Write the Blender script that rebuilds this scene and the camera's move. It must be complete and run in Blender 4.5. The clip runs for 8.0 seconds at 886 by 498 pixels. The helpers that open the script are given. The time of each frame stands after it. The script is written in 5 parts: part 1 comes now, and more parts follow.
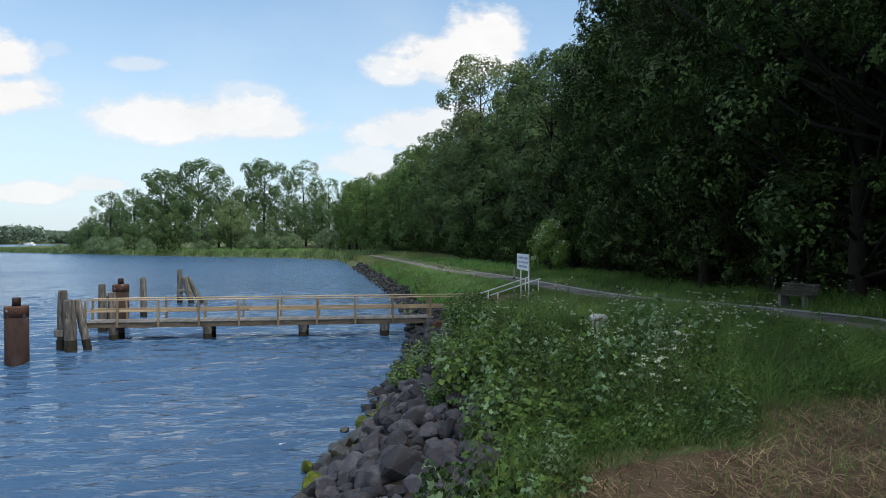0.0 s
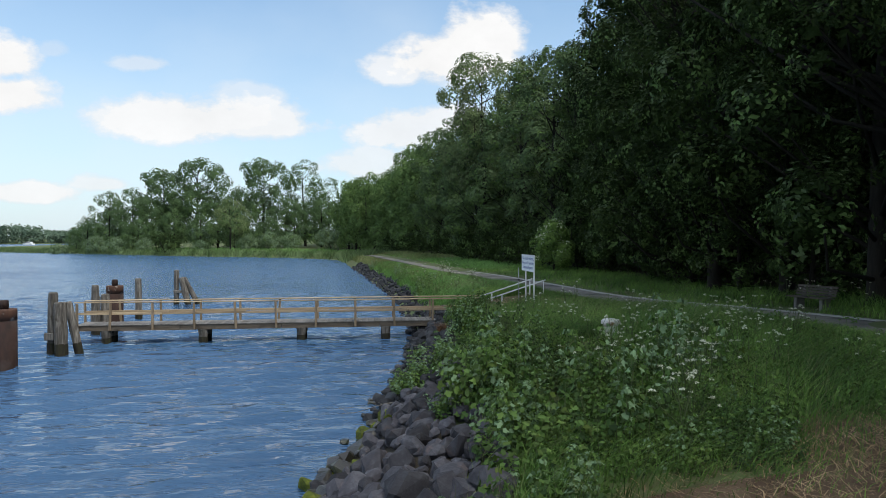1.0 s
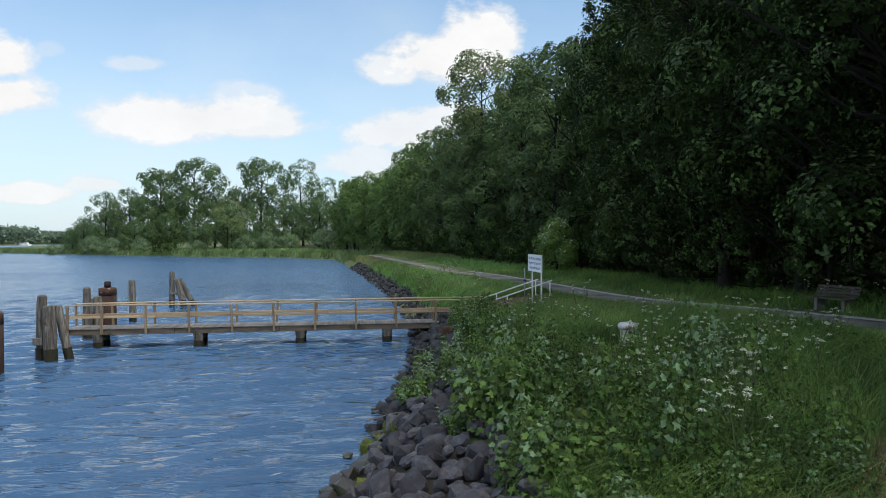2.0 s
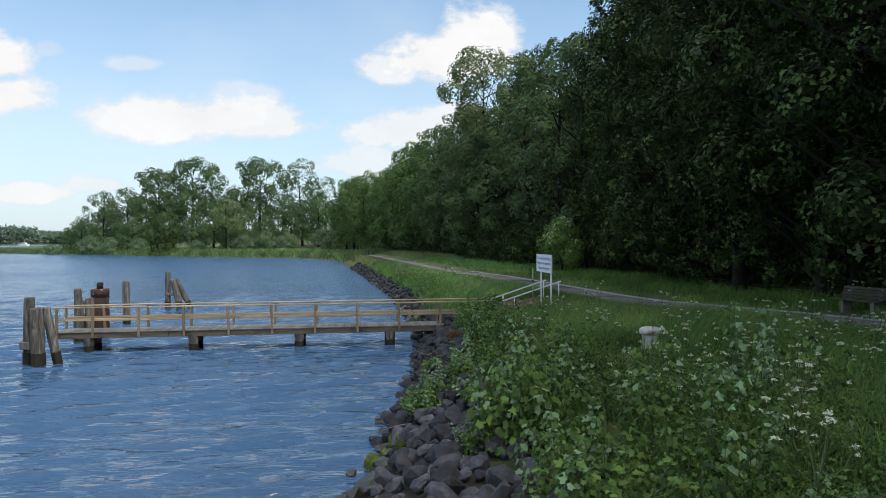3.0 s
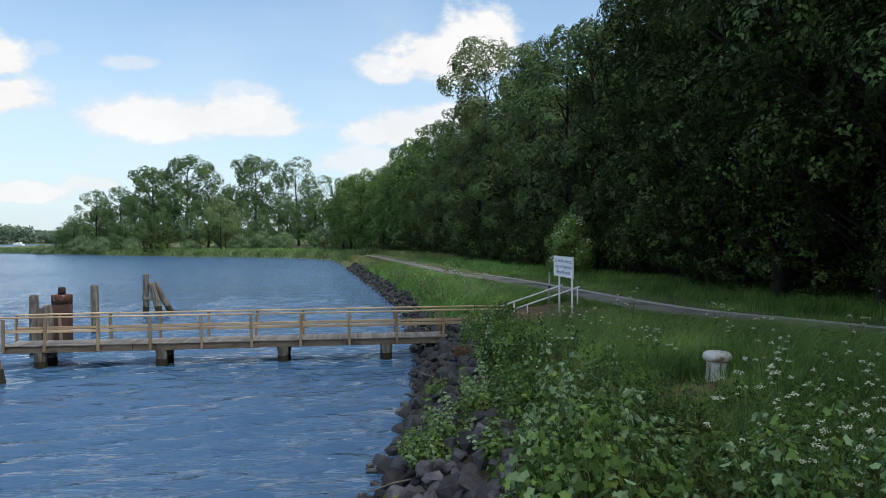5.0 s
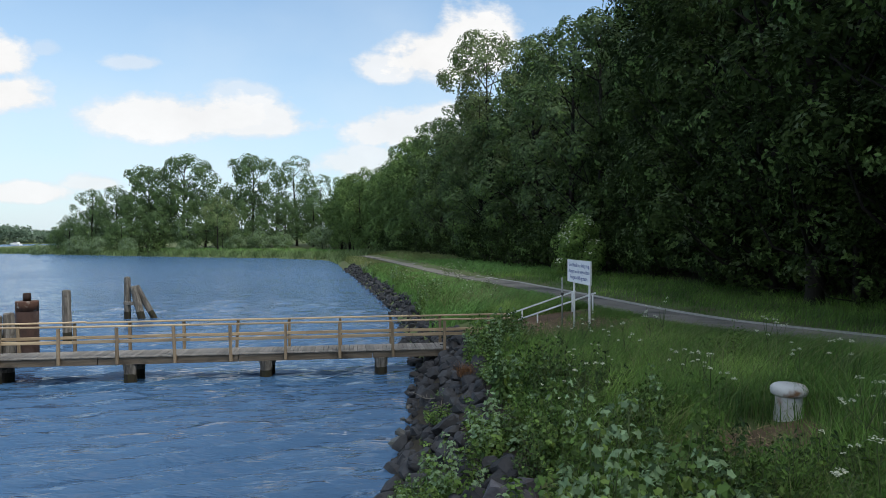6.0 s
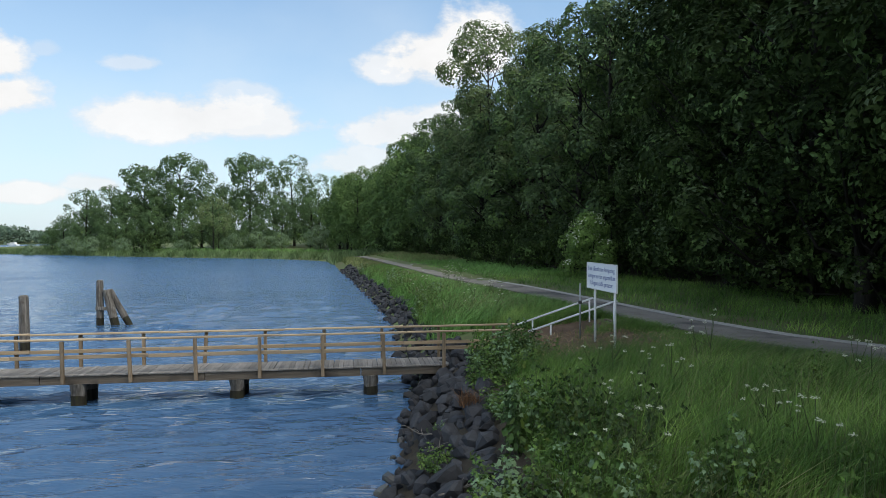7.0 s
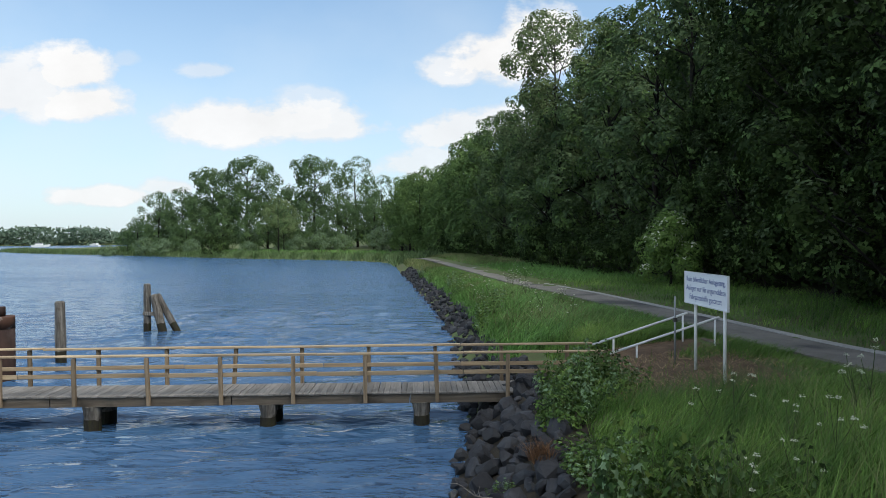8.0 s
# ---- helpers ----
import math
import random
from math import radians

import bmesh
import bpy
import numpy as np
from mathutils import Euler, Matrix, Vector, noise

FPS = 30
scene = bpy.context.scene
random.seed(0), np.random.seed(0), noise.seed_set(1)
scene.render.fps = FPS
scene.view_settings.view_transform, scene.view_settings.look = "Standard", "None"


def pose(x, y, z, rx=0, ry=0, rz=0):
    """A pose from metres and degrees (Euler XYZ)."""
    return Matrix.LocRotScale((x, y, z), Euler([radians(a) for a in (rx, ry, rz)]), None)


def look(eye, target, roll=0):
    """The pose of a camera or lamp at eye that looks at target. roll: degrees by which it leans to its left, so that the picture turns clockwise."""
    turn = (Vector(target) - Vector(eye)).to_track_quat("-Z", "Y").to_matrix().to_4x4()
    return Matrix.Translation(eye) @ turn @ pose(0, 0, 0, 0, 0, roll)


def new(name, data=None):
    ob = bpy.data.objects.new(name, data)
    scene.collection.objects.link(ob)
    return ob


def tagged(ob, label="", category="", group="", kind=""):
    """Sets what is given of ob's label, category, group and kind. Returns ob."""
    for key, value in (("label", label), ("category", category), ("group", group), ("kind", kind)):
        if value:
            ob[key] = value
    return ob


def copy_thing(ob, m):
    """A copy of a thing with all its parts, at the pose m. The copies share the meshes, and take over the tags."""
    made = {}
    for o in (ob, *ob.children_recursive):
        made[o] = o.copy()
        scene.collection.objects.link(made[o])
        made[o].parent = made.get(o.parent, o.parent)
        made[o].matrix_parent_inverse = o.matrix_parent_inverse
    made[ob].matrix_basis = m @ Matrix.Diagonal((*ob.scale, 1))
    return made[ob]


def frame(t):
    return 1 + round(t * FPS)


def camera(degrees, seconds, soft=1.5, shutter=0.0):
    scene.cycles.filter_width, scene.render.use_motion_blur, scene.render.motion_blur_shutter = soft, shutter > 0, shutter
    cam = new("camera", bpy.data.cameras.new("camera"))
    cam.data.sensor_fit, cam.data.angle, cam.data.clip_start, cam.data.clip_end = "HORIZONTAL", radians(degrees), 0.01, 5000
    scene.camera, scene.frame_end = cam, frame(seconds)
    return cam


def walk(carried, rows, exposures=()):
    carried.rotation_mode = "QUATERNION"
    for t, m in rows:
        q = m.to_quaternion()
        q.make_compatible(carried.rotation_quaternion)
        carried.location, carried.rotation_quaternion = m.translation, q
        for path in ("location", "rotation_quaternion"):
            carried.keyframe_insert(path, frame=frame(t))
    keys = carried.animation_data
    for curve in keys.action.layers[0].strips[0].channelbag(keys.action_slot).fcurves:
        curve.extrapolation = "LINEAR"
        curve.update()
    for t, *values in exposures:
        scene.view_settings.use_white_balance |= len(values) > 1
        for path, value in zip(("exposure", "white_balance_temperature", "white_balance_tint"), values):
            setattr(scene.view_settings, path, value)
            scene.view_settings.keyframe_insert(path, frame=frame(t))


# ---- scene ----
cam = camera(66.1, 8.0, soft=0.6)
PATH = [
    (0, (4.976, -0.587, 4.812), (5.213, 1.399, 4.782), -0.1),
    (0.5, (4.966, -0.222, 4.842), (5.202, 1.764, 4.811), -0.2),
    (1, (4.95, 0.348, 4.843), (5.188, 2.334, 4.812), -0.1),
    (1.5, (4.898, 0.897, 4.854), (5.139, 2.882, 4.822), -0.2),
    (3, (4.71, 2.63, 4.821), (4.957, 4.614, 4.788), -0.3),
    (3.5, (4.736, 3.413, 4.808), (4.983, 5.398, 4.775), -0.3),
    (4, (4.711, 4.271, 4.816), (4.961, 6.255, 4.783), -0.2),
    (4.5, (4.804, 5.203, 4.807), (5.056, 7.187, 4.773), -0.3),
    (6, (5.246, 8.954, 4.879), (5.499, 10.937, 4.844), -0.3),
    (6.5, (5.41, 10.464, 4.868), (5.663, 12.448, 4.834), -0.2),
    (7, (5.673, 12.152, 4.845), (5.927, 14.135, 4.811), -0.3),
    (7.5, (5.877, 13.677, 4.855), (6.115, 15.663, 4.822), -0.3),
    (8, (6.082, 15.353, 4.9), (6.15, 17.352, 4.87), -0.3),
]
walk(cam, [(t, look(eye, target, roll)) for t, eye, target, roll in PATH])

# ---- world, sun, exposure ----
SUN_AZ, SUN_EL = radians(133), radians(55)
world = bpy.data.worlds.new("sky")
scene.world = world
world.use_nodes = True
wn, wl = world.node_tree.nodes, world.node_tree.links
wn.clear()


def wnode(kind, **values):
    n = wn.new(kind)
    for k, v in values.items():
        n.inputs[int(k[1:])].default_value = v
    return n


def wmath(op, a, b=None, c=None):
    n = wn.new("ShaderNodeMath")
    n.operation = op
    for i, v in enumerate((a, b, c)):
        if v is None:
            continue
        if isinstance(v, (int, float)):
            n.inputs[i].default_value = v
        else:
            wl.new(v, n.inputs[i])
    return n.outputs[0]


sky = wn.new("ShaderNodeTexSky")
sky.sky_type = "NISHITA"
sky.sun_disc = False
sky.sun_elevation, sky.sun_rotation = SUN_EL, SUN_AZ
sky.air_density, sky.dust_density, sky.ozone_density = 1.0, 1.2, 1.0
coord = wn.new("ShaderNodeTexCoord")
sep = wn.new("ShaderNodeSeparateXYZ")
wl.new(coord.outputs["Generated"], sep.inputs[0])
dx, dy, dz = sep.outputs
# directions seen towards the north, as slopes; clouds drift there as in the rest of the sky
front = wmath("MAXIMUM", dy, 0.05)
cu, cv = wmath("DIVIDE", dx, front), wmath("DIVIDE", dz, front)
flat = wn.new("ShaderNodeCombineXYZ")
wl.new(cu, flat.inputs[0]), wl.new(wmath("MULTIPLY", cv, 1.5), flat.inputs[1])
puff = wn.new("ShaderNodeTexNoise")
puff.inputs["Scale"].default_value, puff.inputs["Detail"].default_value, puff.inputs["Roughness"].default_value = 8.0, 9.0, 0.6
wl.new(flat.outputs[0], puff.inputs["Vector"])
ragged = wmath("MULTIPLY", wmath("SUBTRACT", puff.outputs[0], 0.5), 3.2)
# cumulus clouds: slope east, slope up, half width, half height, density
CLOUDS = [
    (-0.240, 0.168, 0.130, 0.034, 0.95), (-0.150, 0.165, 0.090, 0.034, 0.9), (-0.310, 0.170, 0.070, 0.020, 0.85),
    (-0.160, 0.200, 0.050, 0.020, 0.5),
    (0.115, 0.262, 0.078, 0.046, 1.0), (0.175, 0.285, 0.072, 0.050, 1.0), (0.055, 0.245, 0.055, 0.026, 0.85),
    (0.075, 0.155, 0.085, 0.036, 0.85), (0.030, 0.105, 0.090, 0.030, 0.7), (0.125, 0.165, 0.060, 0.030, 0.85), (0.090, 0.075, 0.08, 0.025, 0.6),
    (-0.475, 0.195, 0.060, 0.032, 1.0), (-0.490, 0.240, 0.055, 0.034, 1.0), (-0.60, 0.21, 0.1, 0.05, 0.9),
    (-0.305, 0.245, 0.036, 0.014, 0.5), (-0.420, 0.260, 0.022, 0.012, 0.3),
    (-0.460, 0.062, 0.070, 0.016, 0.9), (-0.360, 0.076, 0.040, 0.014, 0.7), (-0.47, 0.062, 0.06, 0.013, 0.4),
    (-0.200, 0.420, 0.180, 0.014, 0.3),
]
cover = None
for u0, v0, a, b, k in CLOUDS:
    du = wmath("DIVIDE", wmath("SUBTRACT", cu, u0), a)
    dv = wmath("DIVIDE", wmath("SUBTRACT", cv, v0), b)
    dv = wmath("MAXIMUM", dv, wmath("MULTIPLY", dv, -1.35))
    r = wmath("SQRT", wmath("ADD", wmath("MULTIPLY", du, du), wmath("MULTIPLY", dv, dv)))
    body = wmath("MULTIPLY", wmath("SUBTRACT", wmath("ADD", 1.22, wmath("MULTIPLY", ragged, 1.0)), r), 2.1)
    body = wmath("MULTIPLY", wmath("MINIMUM", wmath("MAXIMUM", body, 0.0), 1.0), min(k, 1.0))
    cover = body if cover is None else wmath("MAXIMUM", cover, body)
# broken cloud over the rest of the sky
rest = wn.new("ShaderNodeTexNoise")
rest.inputs["Scale"].default_value, rest.inputs["Detail"].default_value = 2.2, 6.0
wl.new(coord.outputs["Generated"], rest.inputs["Vector"])
broken = wmath("MULTIPLY", wmath("MINIMUM", wmath("MAXIMUM", wmath("SUBTRACT", wmath("MULTIPLY", rest.outputs[0], 5.0), 2.3), 0.0), 1.0), 0.7)
high = wmath("MINIMUM", wmath("MAXIMUM", wmath("MULTIPLY", wmath("SUBTRACT", wmath("MAXIMUM", wmath("MULTIPLY", dy, -1.0), wmath("SUBTRACT", dz, 0.70)), 0.02), 6.0), 0.0), 1.0)
cover = wmath("MAXIMUM", cover, wmath("MULTIPLY", broken, high))
wisp = wn.new("ShaderNodeTexNoise")
wisp.inputs["Scale"].default_value, wisp.inputs["Detail"].default_value = 3.0, 5.0
wl.new(flat.outputs[0], wisp.inputs["Vector"])
haze = wmath("MULTIPLY", wmath("MINIMUM", wmath("MAXIMUM", wmath("SUBTRACT", 1.0, wmath("MULTIPLY", dz, 2.6)), 0.0), 1.0), 0.62)
haze = wmath("ADD", wmath("ADD", haze, 0.10), wmath("MULTIPLY", wmath("MAXIMUM", wmath("SUBTRACT", wisp.outputs[0], 0.42), 0.0), 0.6))
scaled = wn.new("ShaderNodeVectorMath")
scaled.operation = "SCALE"
scaled.inputs["Scale"].default_value = 0.17
tint = wn.new("ShaderNodeVectorMath")
tint.operation = "MULTIPLY"
tint.inputs[1].default_value = (0.80, 1.06, 1.15)
wl.new(sky.outputs[0], tint.inputs[0])
wl.new(tint.outputs[0], scaled.inputs[0])
mix1 = wn.new("ShaderNodeMix")
mix1.data_type = "RGBA"
wl.new(haze, mix1.inputs["Factor"]), wl.new(scaled.outputs[0], mix1.inputs["A"])
mix1.inputs["B"].default_value = (0.80, 0.90, 0.98, 1)
mix2 = wn.new("ShaderNodeMix")
mix2.data_type = "RGBA"
wl.new(cover, mix2.inputs["Factor"]), wl.new(mix1.outputs["Result"], mix2.inputs["A"])
# sunlit cloud is brighter overhead and behind than low in the north
glare = wmath("ADD", 1.0, wmath("MULTIPLY", high, 1.9))
white = wn.new("ShaderNodeCombineXYZ")
for i in range(3):
    wl.new(wmath("MULTIPLY", wmath("MULTIPLY", glare, wmath("ADD", (0.78, 0.81, 0.86)[i], wmath("MULTIPLY", cover, (0.17, 0.14, 0.09)[i]))), wmath("ADD", 0.86, wmath("MULTIPLY", puff.outputs[0], 0.28))), white.inputs[i])
wl.new(white.outputs[0], mix2.inputs["B"])
back = wn.new("ShaderNodeBackground")
back.inputs["Strength"].default_value = 1.0
wl.new(mix2.outputs["Result"], back.inputs["Color"])
wout = wn.new("ShaderNodeOutputWorld")
wl.new(back.outputs[0], wout.inputs[0])

sun = new("sun", bpy.data.lights.new("sun", "SUN"))
sun.data.energy, sun.data.angle, sun.data.color = 3.2, radians(32), (1.0, 0.94, 0.85)
sun_way = Vector((math.sin(SUN_AZ) * math.cos(SUN_EL), math.cos(SUN_AZ) * math.cos(SUN_EL), math.sin(SUN_EL)))
sun.matrix_world = look(sun_way * 100, (0, 0, 0))
scene.view_settings.exposure = 0.0


# ---- materials ----
def material(name, colors, size=1.0, stretch=(1, 1, 1), rough=0.8, bump=0.2, grain=30.0, spread=0.0, by="object", metal=0.0,
             through_light=0.0, detail=6.0, spec=0.3, stain=None, stain_size=0.6, stain_cut=0.55):
    """Noise at two scales between colours, grain bump, and a brightness that varies from piece to piece."""
    m = bpy.data.materials.new(name)
    m.use_nodes = True
    n, l = m.node_tree.nodes, m.node_tree.links
    n.clear()
    out = n.new("ShaderNodeOutputMaterial")
    bsdf = n.new("ShaderNodeBsdfPrincipled")
    tc, mp = n.new("ShaderNodeTexCoord"), n.new("ShaderNodeMapping")
    l.new(tc.outputs["Object"], mp.inputs["Vector"])
    mp.inputs["Scale"].default_value = stretch
    info = n.new("ShaderNodeObjectInfo")
    noise1 = n.new("ShaderNodeTexNoise")
    noise1.noise_dimensions = "4D"
    noise1.inputs["Scale"].default_value, noise1.inputs["Detail"].default_value, noise1.inputs["Roughness"].default_value = size, detail, 0.65
    l.new(mp.outputs[0], noise1.inputs["Vector"])
    w = n.new("ShaderNodeMath")
    w.operation = "MULTIPLY"
    w.inputs[1].default_value = 17.0
    l.new(info.outputs["Random"], w.inputs[0])
    l.new(w.outputs[0], noise1.inputs["W"])
    ramp = n.new("ShaderNodeValToRGB")
    els = ramp.color_ramp.elements
    for i, c in enumerate(colors):
        pos = 0.3 + 0.4 * i / max(1, len(colors) - 1)
        e = els[i] if i < 2 else els.new(pos)
        e.position, e.color = pos, (*c, 1)
    l.new(noise1.outputs[0], ramp.inputs[0])
    color = ramp.outputs[0]
    if stain:
        n2 = n.new("ShaderNodeTexNoise")
        n2.inputs["Scale"].default_value, n2.inputs["Detail"].default_value = stain_size, 8.0
        l.new(tc.outputs["Object"], n2.inputs["Vector"])
        r2 = n.new("ShaderNodeValToRGB")
        r2.color_ramp.elements[0].position, r2.color_ramp.elements[1].position = stain_cut, stain_cut + 0.12
        l.new(n2.outputs[0], r2.inputs[0])
        mx = n.new("ShaderNodeMix")
        mx.data_type = "RGBA"
        l.new(r2.outputs[0], mx.inputs["Factor"]), l.new(color, mx.inputs["A"])
        mx.inputs["B"].default_value = (*stain, 1)
        color = mx.outputs["Result"]
    if spread:
        src = info.outputs["Random"]
        if by == "island":
            src = n.new("ShaderNodeNewGeometry").outputs["Random Per Island"]
        mr = n.new("ShaderNodeMapRange")
        mr.inputs["To Min"].default_value, mr.inputs["To Max"].default_value = 1 - spread, 1 + spread
        l.new(src, mr.inputs["Value"])
        hs = n.new("ShaderNodeHueSaturation")
        l.new(mr.outputs[0], hs.inputs["Value"]), l.new(color, hs.inputs["Color"])
        color = hs.outputs[0]
    l.new(color, bsdf.inputs["Base Color"])
    bsdf.inputs["Roughness"].default_value, bsdf.inputs["Metallic"].default_value = rough, metal
    bsdf.inputs["Specular IOR Level"].default_value = spec
    if bump:
        n3 = n.new("ShaderNodeTexNoise")
        n3.inputs["Scale"].default_value, n3.inputs["Detail"].default_value = grain, 5.0
        l.new(mp.outputs[0], n3.inputs["Vector"])
        b = n.new("ShaderNodeBump")
        b.inputs["Strength"].default_value, b.inputs["Distance"].default_value = bump, 0.02
        l.new(n3.outputs[0], b.inputs["Height"])
        l.new(b.outputs[0], bsdf.inputs["Normal"])
    if through_light:
        tr = n.new("ShaderNodeBsdfTranslucent")
        l.new(color, tr.inputs["Color"])
        ms = n.new("ShaderNodeMixShader")
        ms.inputs[0].default_value = through_light
        l.new(bsdf.outputs[0], ms.inputs[1]), l.new(tr.outputs[0], ms.inputs[2])
        l.new(ms.outputs[0], out.inputs[0])
    else:
        l.new(bsdf.outputs[0], out.inputs[0])
    return m


M = {}
M["ground"] = material("ground_soil", [(0.075, 0.0675, 0.03), (0.09, 0.1125, 0.0375), (0.075, 0.12, 0.0375)], 0.8, bump=0.6, grain=12, rough=0.95, stain=(0.10, 0.075, 0.045), stain_size=0.5, stain_cut=0.6)
M["mulch"] = material("dry_cuttings", [(0.06413, 0.03926, 0.02488), (0.1098, 0.06981, 0.04143), (0.1466, 0.1004, 0.05801)], 3.0, bump=0.8, grain=25, rough=0.95)
# litter of the wood floor; also colours shade between the shore rocks
M["litter_and_gaps"] = material("litter_and_gap_shade", [(0.018, 0.014, 0.009), (0.03, 0.024, 0.015), (0.045, 0.035, 0.02)], 2.0, bump=0.7, grain=20, rough=0.95)
M["asphalt"] = material("path_asphalt", [(0.1341, 0.1228, 0.1085), (0.1857, 0.1691, 0.1447), (0.2373, 0.2162, 0.1808)], 1.2, bump=0.4, grain=60, rough=0.9, stain=(0.08, 0.075, 0.07), stain_size=0.35)
M["kerb"] = material("kerb_concrete", [(0.2822, 0.2722, 0.252), (0.3629, 0.3528, 0.3326)], 2.0, bump=0.3, grain=40, rough=0.9)
M["rock"] = material("granite_rock", [(0.03088, 0.02954, 0.03509), (0.05238, 0.05017, 0.05677), (0.1002, 0.1004, 0.1098)], 2.5, bump=0.6, grain=14, rough=0.85, spread=0.55, stain=(0.11, 0.085, 0.08), stain_size=1.6, stain_cut=0.58)
M["rock_stuff"] = material("granite_rubble", [(0.01724, 0.01756, 0.02052), (0.02955, 0.03038, 0.03342), (0.04924, 0.05169, 0.05568)], 2.5, bump=0.6, grain=14, rough=0.85, spread=0.4, by="island")
M["wet_rock"] = material("wet_rock", [(0.025, 0.025, 0.022), (0.05, 0.045, 0.04), (0.05, 0.06, 0.02)], 3.0, bump=0.5, grain=14, rough=0.35, spread=0.3, spec=0.5)
M["mossy_rock"] = material("mossy_rock", [(0.03458, 0.04043, 0.01383), (0.08988, 0.1102, 0.01383), (0.1798, 0.1984, 0.02075)], 9.0, bump=0.8, grain=30, rough=0.9, spread=0.35)
M["new_wood"] = material("sawn_timber", [(0.2226, 0.1628, 0.1014), (0.3562, 0.2678, 0.1676), (0.4675, 0.3622, 0.2337)], 2.0, (0.35, 6, 6), bump=0.25, grain=18, rough=0.75, spread=0.18)
M["post_wood"] = material("post_timber", [(0.1103, 0.0819, 0.05174), (0.1985, 0.1491, 0.09702), (0.2756, 0.2152, 0.1432)], 2.5, (6, 6, 0.5), bump=0.3, grain=18, rough=0.8, spread=0.2)
M["plank"] = material("weathered_deck_plank", [(0.12, 0.112, 0.10), (0.185, 0.172, 0.155), (0.25, 0.235, 0.215)], 3.0, (8, 0.8, 8), bump=0.4, grain=16, rough=0.85, spread=0.22)
M["beam"] = material("weathered_beam", [(0.06, 0.047, 0.035), (0.11, 0.088, 0.065), (0.17, 0.142, 0.11)], 2.0, (0.4, 6, 6), bump=0.4, grain=14, rough=0.85, stain=(0.05, 0.04, 0.03), stain_size=1.2)
M["old_beam"] = material("dark_old_timber", [(0.03, 0.025, 0.02), (0.06, 0.05, 0.04), (0.09, 0.075, 0.06)], 2.0, (0.4, 6, 6), bump=0.5, grain=12, rough=0.9)
M["pile"] = material("old_pile_wood", [(0.030, 0.026, 0.021), (0.105, 0.095, 0.082), (0.235, 0.218, 0.192)], 2.2, (6, 6, 0.55), bump=1.0, grain=7, rough=0.9, spread=0.2, stain=(0.05, 0.042, 0.032), stain_size=2.2, stain_cut=0.58)
M["wet_pile"] = material("wet_pile_wood", [(0.012, 0.011, 0.008), (0.025, 0.022, 0.015), (0.03, 0.035, 0.012)], 3.0, (4, 4, 1), bump=0.6, grain=10, rough=0.75, spec=0.2)
M["rust"] = material("rusty_steel", [(0.01636, 0.01001, 0.008855), (0.02969, 0.01568, 0.01216), (0.04457, 0.02345, 0.0169)], 2.2, (1.5, 1.5, 0.6), bump=0.4, grain=22, rough=0.85, stain=(0.05, 0.035, 0.03), stain_size=1.4)
M["rust_pale"] = material("flaking_rust_and_old_paint", [(0.0425, 0.0221, 0.0153), (0.0765, 0.03825, 0.0255), (0.102, 0.051, 0.0323)], 2.5, (1.5, 1.5, 0.6), bump=0.4, grain=22, rough=0.85, stain=(0.36, 0.33, 0.29), stain_size=3.2, stain_cut=0.56)
M["white_paint"] = material("white_paint", [(0.558, 0.567, 0.558), (0.684, 0.693, 0.684)], 4.0, bump=0.05, rough=0.5, stain=(0.40, 0.33, 0.26), stain_size=5.0, stain_cut=0.66)
M["sign_white"] = material("sign_enamel", [(0.72, 0.74, 0.75), (0.8, 0.81, 0.82)], 2.0, bump=0.0, rough=0.4, stain=(0.5, 0.45, 0.4), stain_size=7.0, stain_cut=0.70)
M["sign_text"] = material("sign_lettering", [(0.085, 0.119, 0.272), (0.153, 0.187, 0.374)], 6.0, bump=0.0, rough=0.5)
M["steel"] = material("galvanised_steel", [(0.22, 0.23, 0.23), (0.32, 0.33, 0.33)], 8.0, bump=0.05, rough=0.5, metal=0.6)
M["dark_metal"] = material("dark_clamp", [(0.03, 0.03, 0.03), (0.06, 0.055, 0.05)], 8.0, bump=0.1, rough=0.6)
M["bollard"] = material("chipped_white_paint", [(0.3744, 0.3669, 0.3445), (0.4943, 0.4867, 0.4642), (0.5541, 0.5466, 0.5242)], 3.0, bump=0.3, grain=20, rough=0.7, stain=(0.20, 0.11, 0.06), stain_size=4.5, stain_cut=0.55)
M["bench_wood"] = material("bench_timber", [(0.03781, 0.03216, 0.02459), (0.06426, 0.05478, 0.0435), (0.07934, 0.0699, 0.0567)], 2.5, (6, 0.4, 6), bump=0.3, grain=15, rough=0.8, spread=0.15)
M["concrete"] = material("bench_concrete", [(0.12, 0.114, 0.105), (0.168, 0.162, 0.15)], 3.0, bump=0.3, grain=25, rough=0.9)
M["bark"] = material("tree_bark", [(0.00735, 0.0063, 0.0046), (0.0147, 0.0126, 0.00945), (0.021, 0.0189, 0.0147)], 3.0, (4, 4, 0.7), bump=0.9, grain=8, rough=0.95)
LEAF = dict(bump=0.0, rough=0.6, by="island", through_light=0.25, detail=3.0, spec=0.2)
DULL = dict(LEAF, rough=0.55, spec=0.3)
# near-black: the wood's deep shade is put into this leaf colour
M["leaf_dark"] = material("shaded_sycamore_leaves", [(0.01034, 0.0194, 0.005306), (0.0253, 0.04461, 0.01061), (0.05176, 0.07759, 0.01945)], 0.4, spread=0.3, **dict(DULL, rough=0.7, spec=0.12))
M["leaf_deep"] = material("deep_green_leaves", [(0.04065, 0.07372, 0.02805), (0.07725, 0.1229, 0.04675), (0.1219, 0.1756, 0.0748)], 0.35, spread=0.3, **LEAF)
